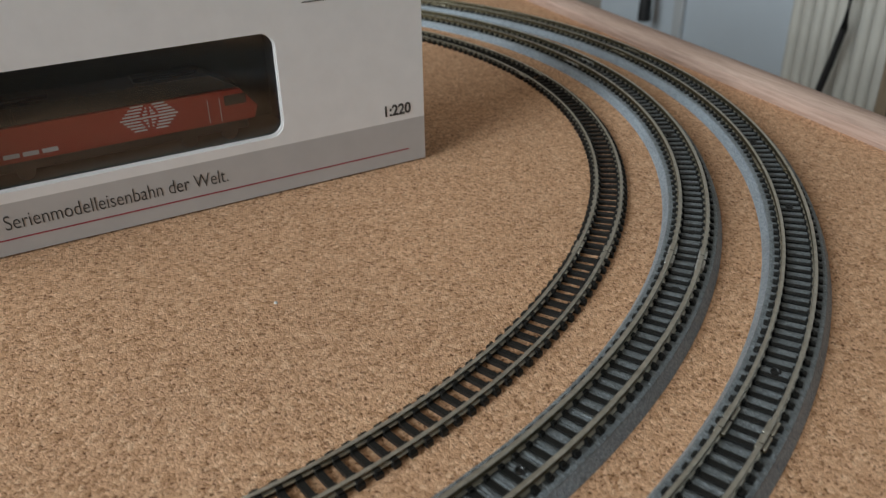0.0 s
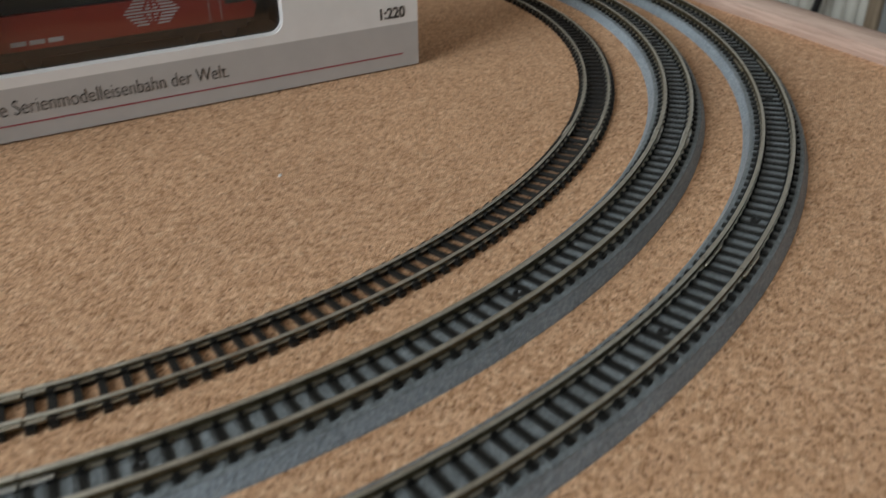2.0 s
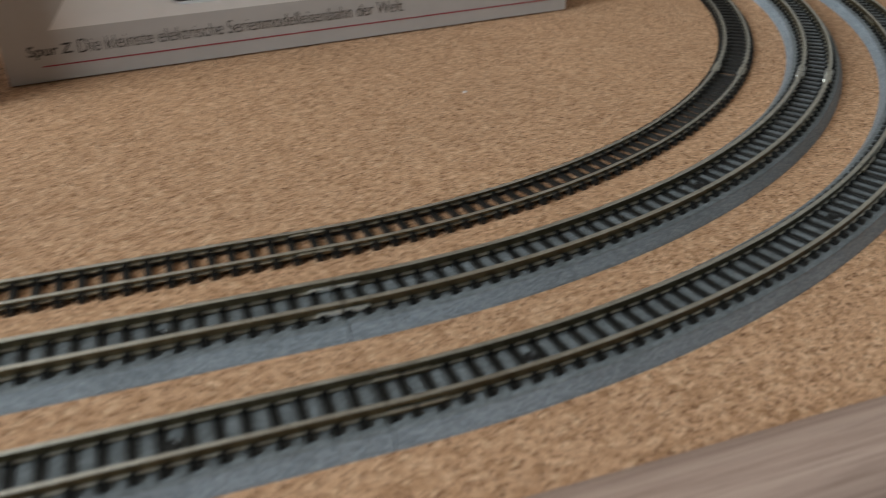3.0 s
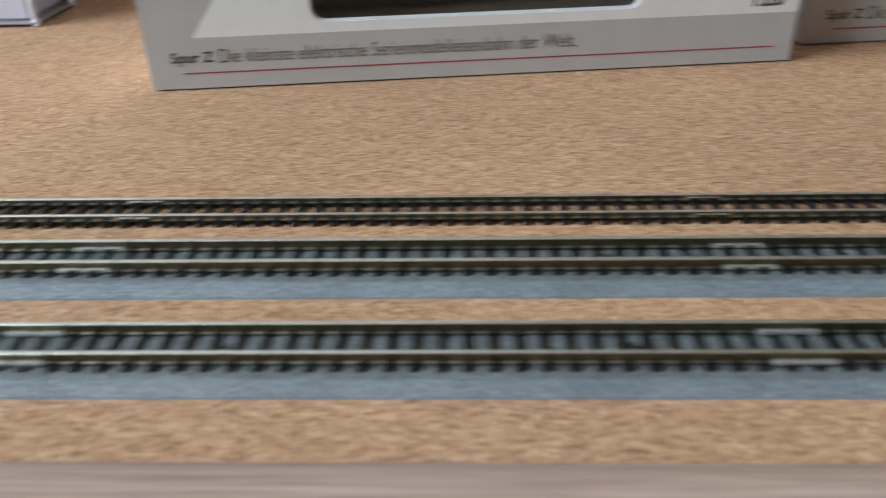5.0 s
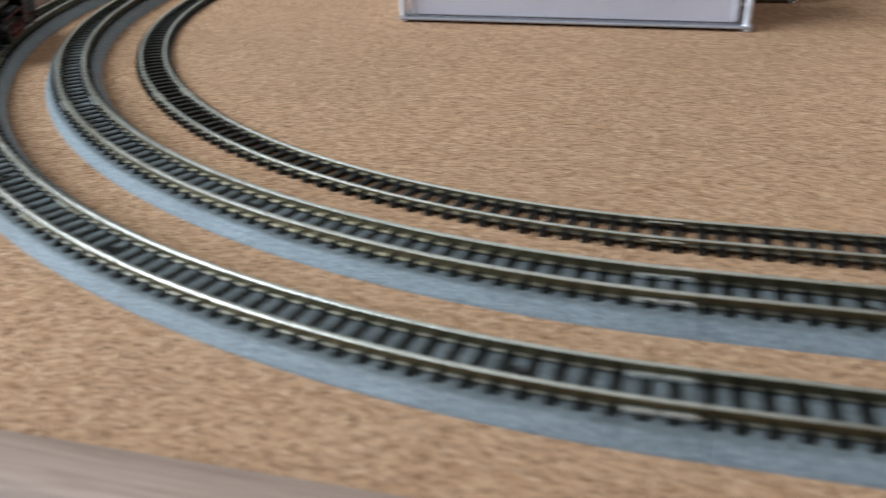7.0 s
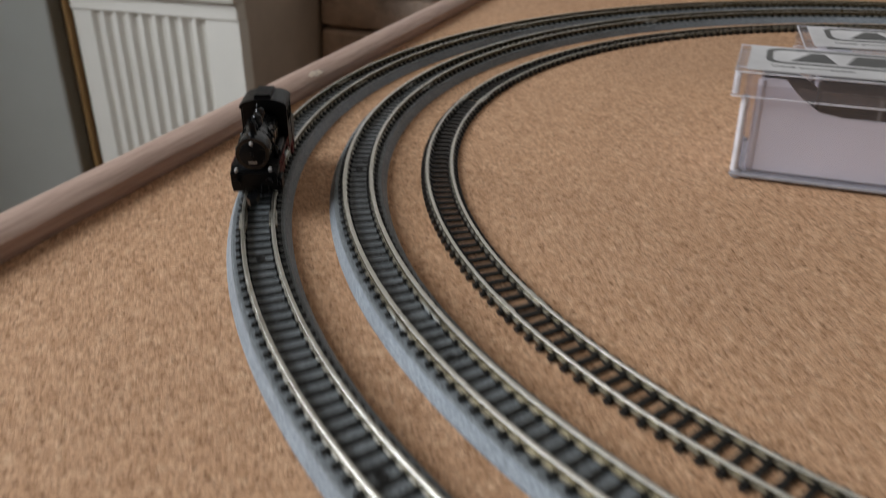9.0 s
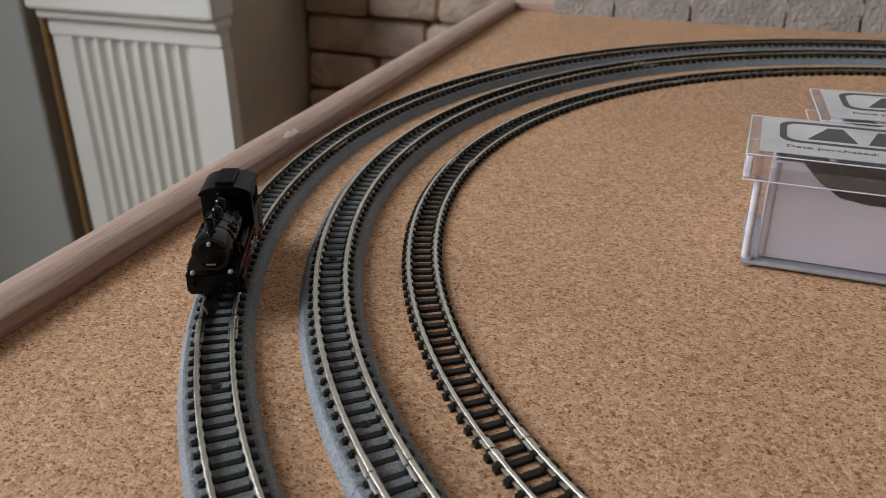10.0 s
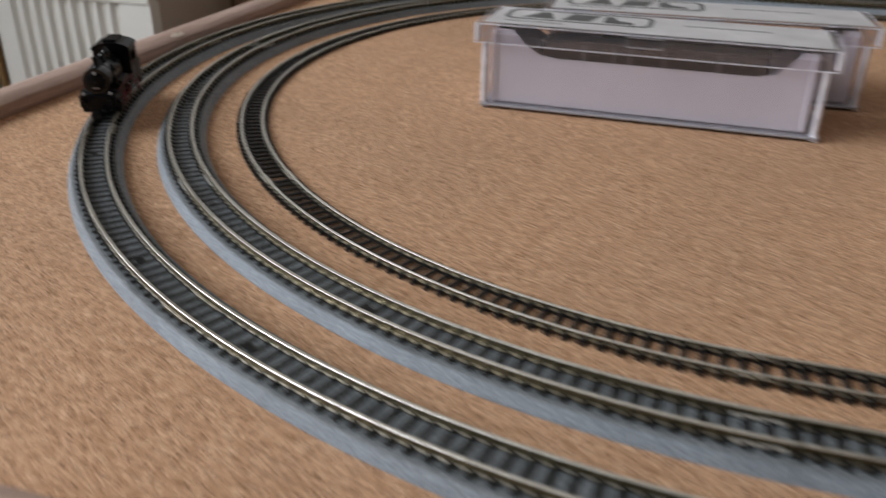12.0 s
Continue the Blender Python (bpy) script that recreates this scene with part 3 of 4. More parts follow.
    part("scale_mark", scaled_text("scale_mark", "1:220", 0.0090, on @ Matrix.Translation((length * 0.9265, 0.0169, 0)), INK, 0.00026, 0.0036), INK, front, "bold black scale lettering")
    part("thin_line", prism(bmesh.new(), [(length * 0.80, 0.0549), (length * 0.97, 0.0549), (length * 0.97, 0.0552), (length * 0.80, 0.0552)], 0.00005, on), INK, front)
    # red bars on the end flap
    part("end_print", box(bmesh.new(), (-0.00006, depth * 0.37, 0.008), (0.0, depth * 0.42, height * 0.8)), INK_PINK, t, "red printed bar on the end")
    return t


def electric_locomotive(m):
    """A red electric model locomotive, seen through the carton's window; x along its length."""
    t = thing("electric_locomotive", m, "red electric model locomotive with dark roof in its carton", "model locomotive")
    side = Matrix(((1, 0, 0, 0), (0, 0, 1, 0), (0, 1, 0, 0), (0, 0, 0, 1)))
    length, width = 0.084, 0.0135
    body = [(0.0, 0.0055), (length, 0.0055), (length + 0.0012, 0.009), (length - 0.0035, 0.0150), (0.0035, 0.0150), (-0.0012, 0.009)]
    bm = prism(bmesh.new(), body, width, side)
    shell = part("body", bm, LOCO_RED, t)
    bm = prism(bmesh.new(), [(0.0037, 0.0152), (length - 0.0037, 0.0152), (length - 0.012, 0.0200), (0.012, 0.0200)], width - 0.002, Matrix.Translation((0, 0.001, 0)) @ side)
    part("roof", bm, LOCO_GREY, t, "charcoal roof")
    bm = bmesh.new()
    box(bm, (0.012, 0.004, 0.0200), (0.030, 0.010, 0.0212), 0.0004)
    box(bm, (0.052, 0.004, 0.0200), (0.070, 0.010, 0.0212), 0.0004)
    part("roof_gear", bm, DARK, t)
    bm = box(bmesh.new(), (0.002, 0.0005, 0.0026), (length - 0.002, width - 0.0005, 0.0054), 0.0004)
    part("underframe", bm, DARK, t)
    for x in (0.008, 0.020, 0.064, 0.076):
        bm = cyl(bmesh.new(), (x, 0.0004, 0.0024), (x, width - 0.0004, 0.0024), 0.0024, seg=14)
        part("wheel", bm, DARK, t)
    for x0 in (0.0015, length - 0.0085):
        part("cab_window", box(bmesh.new(), (x0, -0.0001, 0.0105), (x0 + 0.0065, 0.0, 0.0135)), DARK, shell, "dark cab window")
    for x in (length - 0.0135, length - 0.0100):
        part("door_line", box(bmesh.new(), (x, -0.00006, 0.0062), (x + 0.00016, 0.0, 0.0132)), LABEL, shell, "thin pale door outline")
    # emblem of pale stripes
    cx = 0.054
    for i in range(9):
        z = 0.0076 + i * 0.00088
        k = abs(i - 4)
        half = 0.0080 - k * 0.00082
        inner = 0.0030 - 0.00045 * k
        for d in (-1, 1):
            for a, c in ((0.0, half),) if k == 0 else ((0.0004, inner - 0.0008), (inner, half)):
                if c - a > 0.0002:
                    lo, hi = sorted((d * a, d * c))
                    part("emblem_stripe", box(bmesh.new(), (cx + lo, -0.00008, z), (cx + hi, 0.0, z + 0.00046)), LABEL, shell, "white emblem stripe")
    for x0, x1 in ((0.0155, 0.0195), (0.0203, 0.0243), (0.0251, 0.0291)):
        part("lettering_bar", box(bmesh.new(), (x0, -0.00008, 0.0068), (x1, 0.0, 0.0080)), LABEL, shell, "white lettering bar")
    return t


A0, A_TURN, A_LEN = (-0.0625, -0.0825), 6.8, 0.187
B0, B_TURN, B_LEN = (-0.2575, -0.1192), 6.4, 0.187
carton_a = pose(*A0, 0.0, 0, 0, A_TURN)
carton(carton_a, A_LEN, 0.044, 0.072, "white and grey window carton holding a red locomotive")
electric_locomotive(carton_a @ pose(0.0515, 0.0105, 0.0156))
carton_b = pose(*B0, 0.0, 0, 0, B_TURN)
carton(carton_b, B_LEN, 0.044, 0.072, "white and grey window carton with dark tray")


# ---------------------------------------------------------------- clear boxes
def clear_box(m, label):
    """A clear plastic box with lid, lavender card and a wagon inside: local x along the front."""
    t = thing("clear_box", m, label, "plastic box", "clear model boxes")
    ln, dp, h, w = 0.1190, 0.0310, 0.0290, 0.0011

    def shell(x0, y0, z0, x1, y1, z1, closed_low):
        bm = bmesh.new()
        zc = (z0, z0 + w) if closed_low else (z1 - w, z1)
        box(bm, (x0, y0, zc[0]), (x1, y1, zc[1]), 0.0003)
        za, zb = (z0 + w, z1) if closed_low else (z0, z1 - w)
        box(bm, (x0, y0, za), (x1, y0 + w, zb))
        box(bm, (x0, y1 - w, za), (x1, y1, zb))
        box(bm, (x0, y0 + w, za), (x0 + w, y1 - w, zb))
        box(bm, (x1 - w, y0 + w, za), (x1, y1 - w, zb))
        return bm

    part("base", shell(0, 0, 0, ln, dp, 0.0265, True), CLEAR, t, "clear plastic base")
    e, ex = 0.0016, 0.0032
    lid = part("lid", shell(-ex, -e, 0.0236, ln + ex, dp + e, 0.0306, False), CLEAR, t, "clear plastic lid")
    # rim edges where the plastic is thick, painted pale for the light they catch
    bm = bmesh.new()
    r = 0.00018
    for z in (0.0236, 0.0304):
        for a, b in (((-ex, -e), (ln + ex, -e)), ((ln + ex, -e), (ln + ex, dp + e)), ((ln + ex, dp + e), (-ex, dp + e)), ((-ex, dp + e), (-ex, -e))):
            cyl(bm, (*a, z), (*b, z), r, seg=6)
    part("rim", bm, EDGE_GLINT, lid, "rim painted pale as light caught in the plastic")
    # highlights of the lid's thick corners painted as pale blocks, and the floor's foot
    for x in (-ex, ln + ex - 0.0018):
        part("lid_corner", box(bmesh.new(), (x, -e - 0.0001, 0.0240), (x + 0.0018, 0.0004, 0.0300), 0.0005), EDGE_GLINT, lid, "thick lid corner with its highlight painted pale")
    part("floor_plate", box(bmesh.new(), (-0.0006, -0.0012, -0.0002), (ln + 0.0006, dp + 0.0008, 0.0007), 0.0003), GREY_CLEAR, t, "grey thick floor of the plastic box")
    # feet at the right end get the painted highlight, the left ones stay grey
    for x in (0.0014, ln - 0.0004):
        for y in (0.0008, dp - 0.0008):
            part("foot", lathe(bmesh.new(), [(0.0011, -0.0012), (0.0016, -0.0009), (0.0017, 0.0006), (0.0012, 0.0016)], Matrix.Translation((x, y, 0)), 12), EDGE_GLINT if x > 0.01 else GREY_CLEAR, t, "moulded plastic foot", smooth=True)
    # pale rods added as upright highlights on the front corners
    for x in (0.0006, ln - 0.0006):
        part("corner_glint", cyl(bmesh.new(), (x, 0.0006, 0.0012), (x, 0.0006, 0.0234), 0.0011, seg=10), EDGE_GLINT, t, "pale upright highlight added at the box corner", smooth=True)
    part("clasp", plate(bmesh.new(), [(0.0520, 0.0262), (0.0645, 0.0262), (0.0645, 0.0300), (0.0520, 0.0300)], [[(0.05235, 0.02655), (0.06415, 0.02655), (0.06415, 0.02965), (0.05235, 0.02965)]], 0.0005, Matrix(((1, 0, 0, 0), (0, 0, -1, -e - 0.0001), (0, 1, 0, 0), (0, 0, 0, 1)))), GREY_CLEAR, lid, "small rectangular plastic clasp")
    # card sleeve with a cut-out
    face = Matrix(((1, 0, 0, 0), (0, 0, 1, 0), (0, 1, 0, 0), (0, 0, 0, 1)))
    x0, x1, y0, y1, z0, z1 = 0.0040, ln - 0.0040, 0.0022, dp - 0.0022, 0.0013, 0.0283
    notch = [(x0, z0), (x1, z0), (x1, z1), (0.1105, z1), (0.1065, 0.0236), (0.1020, 0.0202), (0.0970, 0.0190), (0.0270, 0.0190), (0.0205, 0.0200), (0.0150, 0.0236), (0.0105, z1), (x0, z1)]
    for y in (y0, y1 - 0.0006):
        part("card_front", prism(bmesh.new(), notch, 0.0006, Matrix.Translation((0, y, 0)) @ face), LAVENDER, t, "lavender card with a cut-out")
    bm = bmesh.new()
    box(bm, (x0, y0 + 0.0006, z0), (x1, y1 - 0.0006, z0 + 0.0006))
    box(bm, (x0, y0 + 0.0006, z0 + 0.0006), (x0 + 0.0006, y1 - 0.0006, z1))
    box(bm, (x1 - 0.0006, y0 + 0.0006, z0 + 0.0006), (x1, y1 - 0.0006, z1))
    part("card_sleeve", bm, LAVENDER, t)
    # rounded folds at the card's front edges
    for x in (x0 + 0.0004, x1 - 0.0004):
        part("card_fold", cyl(bmesh.new(), (x, y0 + 0.0005, z0 + 0.0006), (x, y0 + 0.0005, 0.0278), 0.0011, seg=12), LAVENDER, t, smooth=True)
    # white label on the lid's top
    paper = part("label", box(bmesh.new(), (-0.0004, 0.0012, 0.0306), (ln + 0.0004, dp - 0.0002, 0.0308)), LABEL, t, "white paper label on the lid")
    up = Matrix.Translation((0, 0, 0.03081))
    part("label_frame", plate(bmesh.new(), rounded(0.0042, 0.0105, 0.0590, 0.0292, 0.0045), [rounded(0.0060, 0.0123, 0.0572, 0.0274, 0.0035)], 0.00004, up), INK_LOGO, paper, "dark rounded frame")
    for pts in (
        [(0.0110, 0.0142), (0.0232, 0.0142), (0.0202, 0.0256), (0.0164, 0.0256)],
        [(0.0256, 0.0142), (0.0362, 0.0142), (0.0392, 0.0256), (0.0286, 0.0256)],
        [(0.0412, 0.0142), (0.0522, 0.0142), (0.0522, 0.0172), (0.0456, 0.0200), (0.0446, 0.0256), (0.0412, 0.0256)],
    ):
        part("logo_shape", prism(bmesh.new(), pts, 0.00004, up), INK_LOGO, paper, "dark emblem shape")
    part("caption", scaled_text("caption", "Date purchased:", 0.0215, up @ Matrix.Translation((0.0060, 0.0055, 0)), INK, 0.00004, 0.0026), INK, paper, "small dark lettering")
    part("label_bar", box(bmesh.new(), (0.070, 0.0190, 0.03081), (0.100, 0.0202, 0.03085)), INK_LOGO, paper)
    # the wagon in the box
    bm = bmesh.new()
    box(bm, (0.0200, 0.0085, 0.0150), (0.1010, dp - 0.0085, 0.0240), 0.0008)
    for i in range(12):
        x = 0.024 + i * 0.0063
        box(bm, (x, 0.0081, 0.0152), (x + 0.0006, 0.0086, 0.0238))
    wagon = part("wagon_body", bm, WAGON, t, "dark brown wagon lying in the box")
    # five thin pale-grey upright bars on the wagon's side
    for x in (0.0360, 0.0470, 0.0530, 0.0650, 0.0840):
        part("upright_bar", box(bmesh.new(), (x - 0.0004, 0.0077, 0.0156), (x + 0.0004, 0.0084, 0.0234), 0.0001), WAGON_EDGE, wagon, "thin pale grey upright bar")
    for x in (0.030, 0.040, 0.082, 0.092):
        part("wheelset", cyl(bmesh.new(), (x, 0.0090, 0.0142), (x, dp - 0.0090, 0.0142), 0.0020, seg=12), DARK, wagon)
    return t


clear_box(pose(-0.4440, -0.0448, 0.0012, 0, 0, -0.6), "clear plastic box with lavender card and white label")
clear_box(pose(-0.4255, -0.0090, 0.0012, 0, 0, 3.4), "clear plastic box with a lavender card standing behind another")


# ---------------------------------------------------------------- the steam locomotive
def steam_locomotive(m):
    """A black tank engine, local x towards the chimney, the rail heads at z = 0; written in millimetres."""
    t = thing("steam_locomotive", m, "black model steam tank locomotive with red wheels on the outer track", "model locomotive")
    mm, long = 0.001, 1.06
    side = Matrix(((1, 0, 0, 0), (0, 0, 1, 0), (0, 1, 0, 0), (0, 0, 0, 1)))

    def b(lo, hi, bevel=0.15, bm=None):
        return box(bm or bmesh.new(), v(*lo), v(*hi), bevel * mm)

    def v(x, y, z):
        return Vector((x * long, y, z)) * mm

    def scaled(pts):
        return [(x * long * mm, z * mm) for x, z in pts]

    def sized(pts):
        return [(a * mm, c * mm) for a, c in pts]

    def turned(profile, at, turn=(0, 0, 0), seg=20):
        return lathe(bmesh.new(), sized(profile), Matrix.Translation(v(*at)) @ pose(0, 0, 0, *turn), seg)

    def rod(a, c, r, seg=8):
        return cyl(bmesh.new(), v(*a), v(*c), r * mm, seg=seg)

    part("chassis", b((-14.5, -3.0, 1.4), (17.0, 3.0, 5.4)), BLACK, t)
    part("ash_pan", b((-4.5, -2.6, 4.8), (11.0, 2.6, 8.2)), BLACK, t)
    # running board, stepping down to the front beam
    prof = [(-5.4, 8.0), (15.2, 8.0), (16.4, 7.1), (18.4, 7.1), (18.4, 7.6), (16.6, 7.6), (15.4, 8.5), (-5.4, 8.5)]
    board = part("running_board", prism(bmesh.new(), scaled(prof), 12.2 * mm, Matrix.Translation((0, -6.1 * mm, 0)) @ side), BLACK, t)
    for d in (-1, 1):
        y = 6.2 * d

        def across(x0, x1, y0, y1, z0, z1, bevel=0.06):
            """A bar between two depths on this side."""
            lo, hi = sorted((d * y0, d * y1))
            return b((x0, lo, z0), (x1, hi, z1), bevel)

        part("red_edge", across(-5.2, 14.6, 6.10, 6.34, 8.02, 8.46), RED, board, "red painted edge")
        part("red_edge", across(-5.3, -3.3, 6.00, 6.30, 6.5, 6.9), RED, t, "red painted edge")
        part("red_edge", across(-14.6, -3.3, 6.10, 6.42, 4.9, 5.25), RED, t, "red painted edge")
        part("toe_plate", across(-5.3, -3.5, 5.2, 6.0, 5.2, 8.0), BLACK, t)
        part("red_rod", across(1.6, 11.6, 5.35, 5.60, 5.30, 5.62), RED, t, "red slide bar")
        part("red_rod", across(2.4, 11.6, 5.30, 5.52, 3.85, 4.10), RED, t, "red slide bar")
        part("brake_beam", across(-3.6, 5.8, 4.65, 4.95, 0.35, 0.75), RED, t, "low red brake rigging")
        for k in range(3):
            part("step", across(-14.1, -11.3, 5.4, 6.4, 1.1 + 1.2 * k, 1.35 + 1.2 * k), RED, t, "red cab step")
        part("step_bracket", across(-13.0, -12.4, 5.5, 5.9, 1.0, 5.0), BLACK, t)
        part("cylinder", across(11.4, 15.6, 3.2, 6.5, 0.8, 4.7, 0.35), BLACK, t)
        part("cylinder_cover", rod((15.6, d * 4.9, 2.8), (16.3, d * 4.9, 2.8), 1.35, 16), BLACK, t)
        part("valve_chest", rod((10.4, d * 4.8, 5.6), (16.2, d * 4.8, 5.6), 0.85, 14), BLACK, t)
        part("piston_rod", rod((8.4, d * 5.0, 2.75), (11.4, d * 5.0, 2.75), 0.24), STEEL, t, "bright piston rod")
        part("connecting_rod", across(0.4, 8.6, 4.95, 5.2, 2.35, 2.85), RED, t, "red connecting rod")
        part("coupling_rod", across(-7.0, 8.6, 4.55, 4.85, 1.85, 2.35), RED, t, "red coupling rod")
        for x in (-6.6, 0.7, 8.0):
            hub = Matrix.Translation(v(x, d * 3.1, 2.25)) @ pose(0, 0, 0, -90 * d, 0, 0)
            bm = lathe(bmesh.new(), sized([(2.0, 0.2), (2.05, 1.15), (1.72, 1.2), (1.66, 0.75), (0.62, 0.75), (0.58, 1.32), (0.22, 1.36)]), hub, 24)
            for i in range(9):
                box(bm, (0.4 * mm, -0.13 * mm, 0.7 * mm), (1.75 * mm, 0.13 * mm, 1.05 * mm), 0, hub @ pose(0, 0, 0, 0, 0, 40 * i))
            wheel = part("wheel", bm, RED, t, "red spoked driving wheel", smooth=True)
            bm = lathe(bmesh.new(), sized([(1.9, -0.35), (2.62, -0.35), (2.62, 0.0), (2.30, 0.15), (2.25, 1.1), (2.04, 1.1), (2.04, 0.1)]), hub, 28)
            part("tyre", bm, DARK_STEEL, wheel, "dark metal tyre", smooth=True)
        for x in (-3.0, 4.3):
            part("brake_block", across(x - 0.35, x + 0.35, 3.4, 4.3, 1.0, 3.4, 0.12), BLACK, t)
    # boiler and smokebox
    cz, r = 12.0, 4.35
    prof = [(0.05, -5.6), (r, -5.6)]
    for x in (2.7, 7.1, 11.0):
        prof += [(r, x - 0.22), (r + 0.13, x - 0.18), (r + 0.13, x + 0.18), (r, x + 0.22)]
    prof += [(r + 0.06, 11.6), (r + 0.06, 17.0), (r - 0.12, 17.4), (0.05, 17.4)]
    boiler = part("boiler", turned([(a, c * long) for a, c in prof], (0, 0, cz), (0, 90, 0), 40), BLACK_GLOSS, t, "black banded boiler", smooth=True)
    door = part("smokebox_door", turned([(3.35, 0), (3.3, 0.25), (2.4, 0.65), (0.5, 0.85), (0.42, 1.25), (0.1, 1.3)], (17.35, 0, cz), (0, 90, 0), 30), BLACK, t, smooth=True)
    part("hinge", b((17.4, 1.0, cz - 1.5), (18.0, 3.4, cz - 1.2), 0.05, b((17.4, 1.0, cz + 1.2), (18.0, 3.4, cz + 1.5), 0.05)), BLACK, door)
    part("plate_bar", b((18.02, -1.1, 9.75), (18.12, 1.1, 10.15), 0.02), STEEL, door)
    part("saddle", b((11.6, -3.0, 8.4), (17.0, 3.0, 9.4), 0.3), BLACK, t)
    top = cz + r
    part("chimney", turned([(1.55, -0.5), (1.15, 0.15), (0.88, 0.6), (0.84, 2.0), (1.0, 2.5), (1.22, 2.7), (1.22, 3.0), (0.9, 3.0), (0.75, 1.2)], (14.1, 0, top), seg=24), BLACK, boiler, smooth=True)
    part("sand_dome", turned([(1.2, -0.5), (1.05, 0.3), (1.1, 0.6), (1.42, 0.8), (1.45, 1.6), (1.25, 2.2), (0.75, 2.55), (0.1, 2.65)], (1.0, 0, top), seg=24), BLACK_GLOSS, boiler, smooth=True)
    dome = part("steam_dome", turned([(1.65, -0.6), (1.42, 0.0), (1.42, 1.3), (1.25, 1.95), (0.8, 2.4), (0.1, 2.55)], (5.7, 0, top), seg=24), BLACK_GLOSS, boiler, smooth=True)
    part("dome_valve", rod((4.4, -0.4, top + 1.5), (3.5, -0.4, top + 1.5), 0.42, 10), BLACK, dome)
    part("whistle", turned([(0.45, -0.6), (0.4, 1.3), (0.62, 1.5), (0.62, 2.0), (0.3, 2.4)], (-2.9, -1.0, top), seg=12), BLACK, boiler, smooth=True)
    part("safety_valve", turned([(0.4, -0.5), (0.35, 0.5), (0.5, 0.7), (0.2, 1.0)], (9.6, 0.3, top), seg=10), BLACK, boiler, smooth=True)
    part("smokebox_cap", turned([(0.6, -0.4), (0.6, 0.3), (0.35, 0.5)], (12.4, 0.0, top), seg=12), BLACK, boiler, smooth=True)
    # pipes, tanks and fittings beside the boiler
    for d in (-1, 1):
        def skin(x, z, lift=0.1):
            """A place on the boiler's skin at that height."""
            return v(x, d * (math.sqrt(max(0.0, r * r - (z - cz) ** 2)) + lift), z)

        part("pipe", cyl(bmesh.new(), skin(-5.4, 14.2), skin(9.4, 14.2), 0.15 * mm, seg=6), BLACK_GLOSS, boiler)
        part("pipe", cyl(bmesh.new(), skin(-5.4, 13.5), skin(5.6, 13.5), 0.12 * mm, seg=6), BLACK_GLOSS, boiler)
        part("pipe", tube(bmesh.new(), [skin(8.5, 15.4), skin(8.6, 14.9, 0.25), skin(8.6, 14.0, 0.3), skin(8.2, 13.2, 0.25), skin(7.6, 12.9, 0.2)], 0.24 * mm, 7), BLACK_GLOSS, boiler)
        part("pipe", tube(bmesh.new(), [skin(11.0, 15.2, 0.2), skin(11.05, 13.8, 0.25), skin(11.05, 12.4, 0.25), v(11.05, d * 4.9, 11.4)], 0.2 * mm, 7), BLACK_GLOSS, boiler)
        part("sand_valve", box(bmesh.new(), (-1.5 * mm, -0.25 * mm, -0.3 * mm), (1.5 * mm, 0.25 * mm, 0.3 * mm), 0.12 * mm, Matrix.Translation(skin(1.0, 14.7, 0.1))), BLACK, boiler)
        for x, z in ((6.0, 14.6), (5.2, 13.9), (6.9, 13.4), (-3.6, 14.9)):
            part("fitting", cyl(bmesh.new(), skin(x, z, -0.2), skin(x, z, 0.42), 0.26 * mm, seg=8), BLACK_GLOSS, boiler)
        part("air_pump", turned([(0.55, 0), (0.62, 0.2), (0.62, 1.4), (0.42, 1.5), (0.42, 2.0), (0.6, 2.1), (0.6, 3.1), (0.3, 3.4)], (11.0, d * 5.0, 8.5), seg=14), BLACK_GLOSS, t, smooth=True)
        part("air_tank", rod((0.6, d * 5.2, 9.3), (8.8, d * 5.2, 9.3), 0.72, 14), BLACK, t)
        part("tool_box", b((-2.6, d * 4.9 - 0.75, 8.5), (3.4, d * 4.9 + 0.55, 9.5), 0.2), BLACK, t)
        part("lifting_bar", b((1.6, d * 5.0 - 0.25, 10.15), (7.2, d * 5.0 + 0.25, 10.45), 0.1), BLACK, t)
    # cab: sides with openings, ends, roof and ventilator
    base_z, eave, x0, x1 = 5.2, 17.9, -14.8, -5.3
    panes = [rounded(-11.4, 12.4, -9.1, 15.8, 0.55), rounded(-8.8, 12.4, -6.5, 15.8, 0.55)]
    for d in (-1, 1):
        outer = [(x0, base_z), (x1, base_z), (x1, eave), (x0, eave)]
        holes = [rounded(-14.5, 12.3, -12.2, 16.3, 0.25), *panes]
        wall = part("cab_side", plate(bmesh.new(), scaled(outer), [scaled(h) for h in holes], 0.5 * mm, Matrix.Translation((0, (-6.3 if d < 0 else 5.8) * mm, 0)) @ side), BLACK, t, "black cab side with window openings")
        yo = 6.33 * d
        for pts in panes:
            cx = sum(p[0] for p in pts) / len(pts)
            cy = sum(p[1] for p in pts) / len(pts)
            ring = [(cx + (p[0] - cx) * 1.18, cy + (p[1] - cy) * 1.12) for p in pts]
            part("window_frame", plate(bmesh.new(), scaled(ring), [scaled(pts)], 0.14 * mm, Matrix.Translation((0, (yo - 0.07) * mm, 0)) @ side), BLACK_GLOSS, wall)
        # door post of the cab
        part("upright_bar", b((-12.0, yo - 0.12, base_z), (-11.75, yo + 0.12, 16.4), 0.05), BLACK_GLOSS, wall)
        part("gutter", b((x0 + 0.2, yo - 0.16, 16.7), (x1 - 0.2, yo + 0.16, 16.95), 0.06), BLACK_GLOSS, wall)
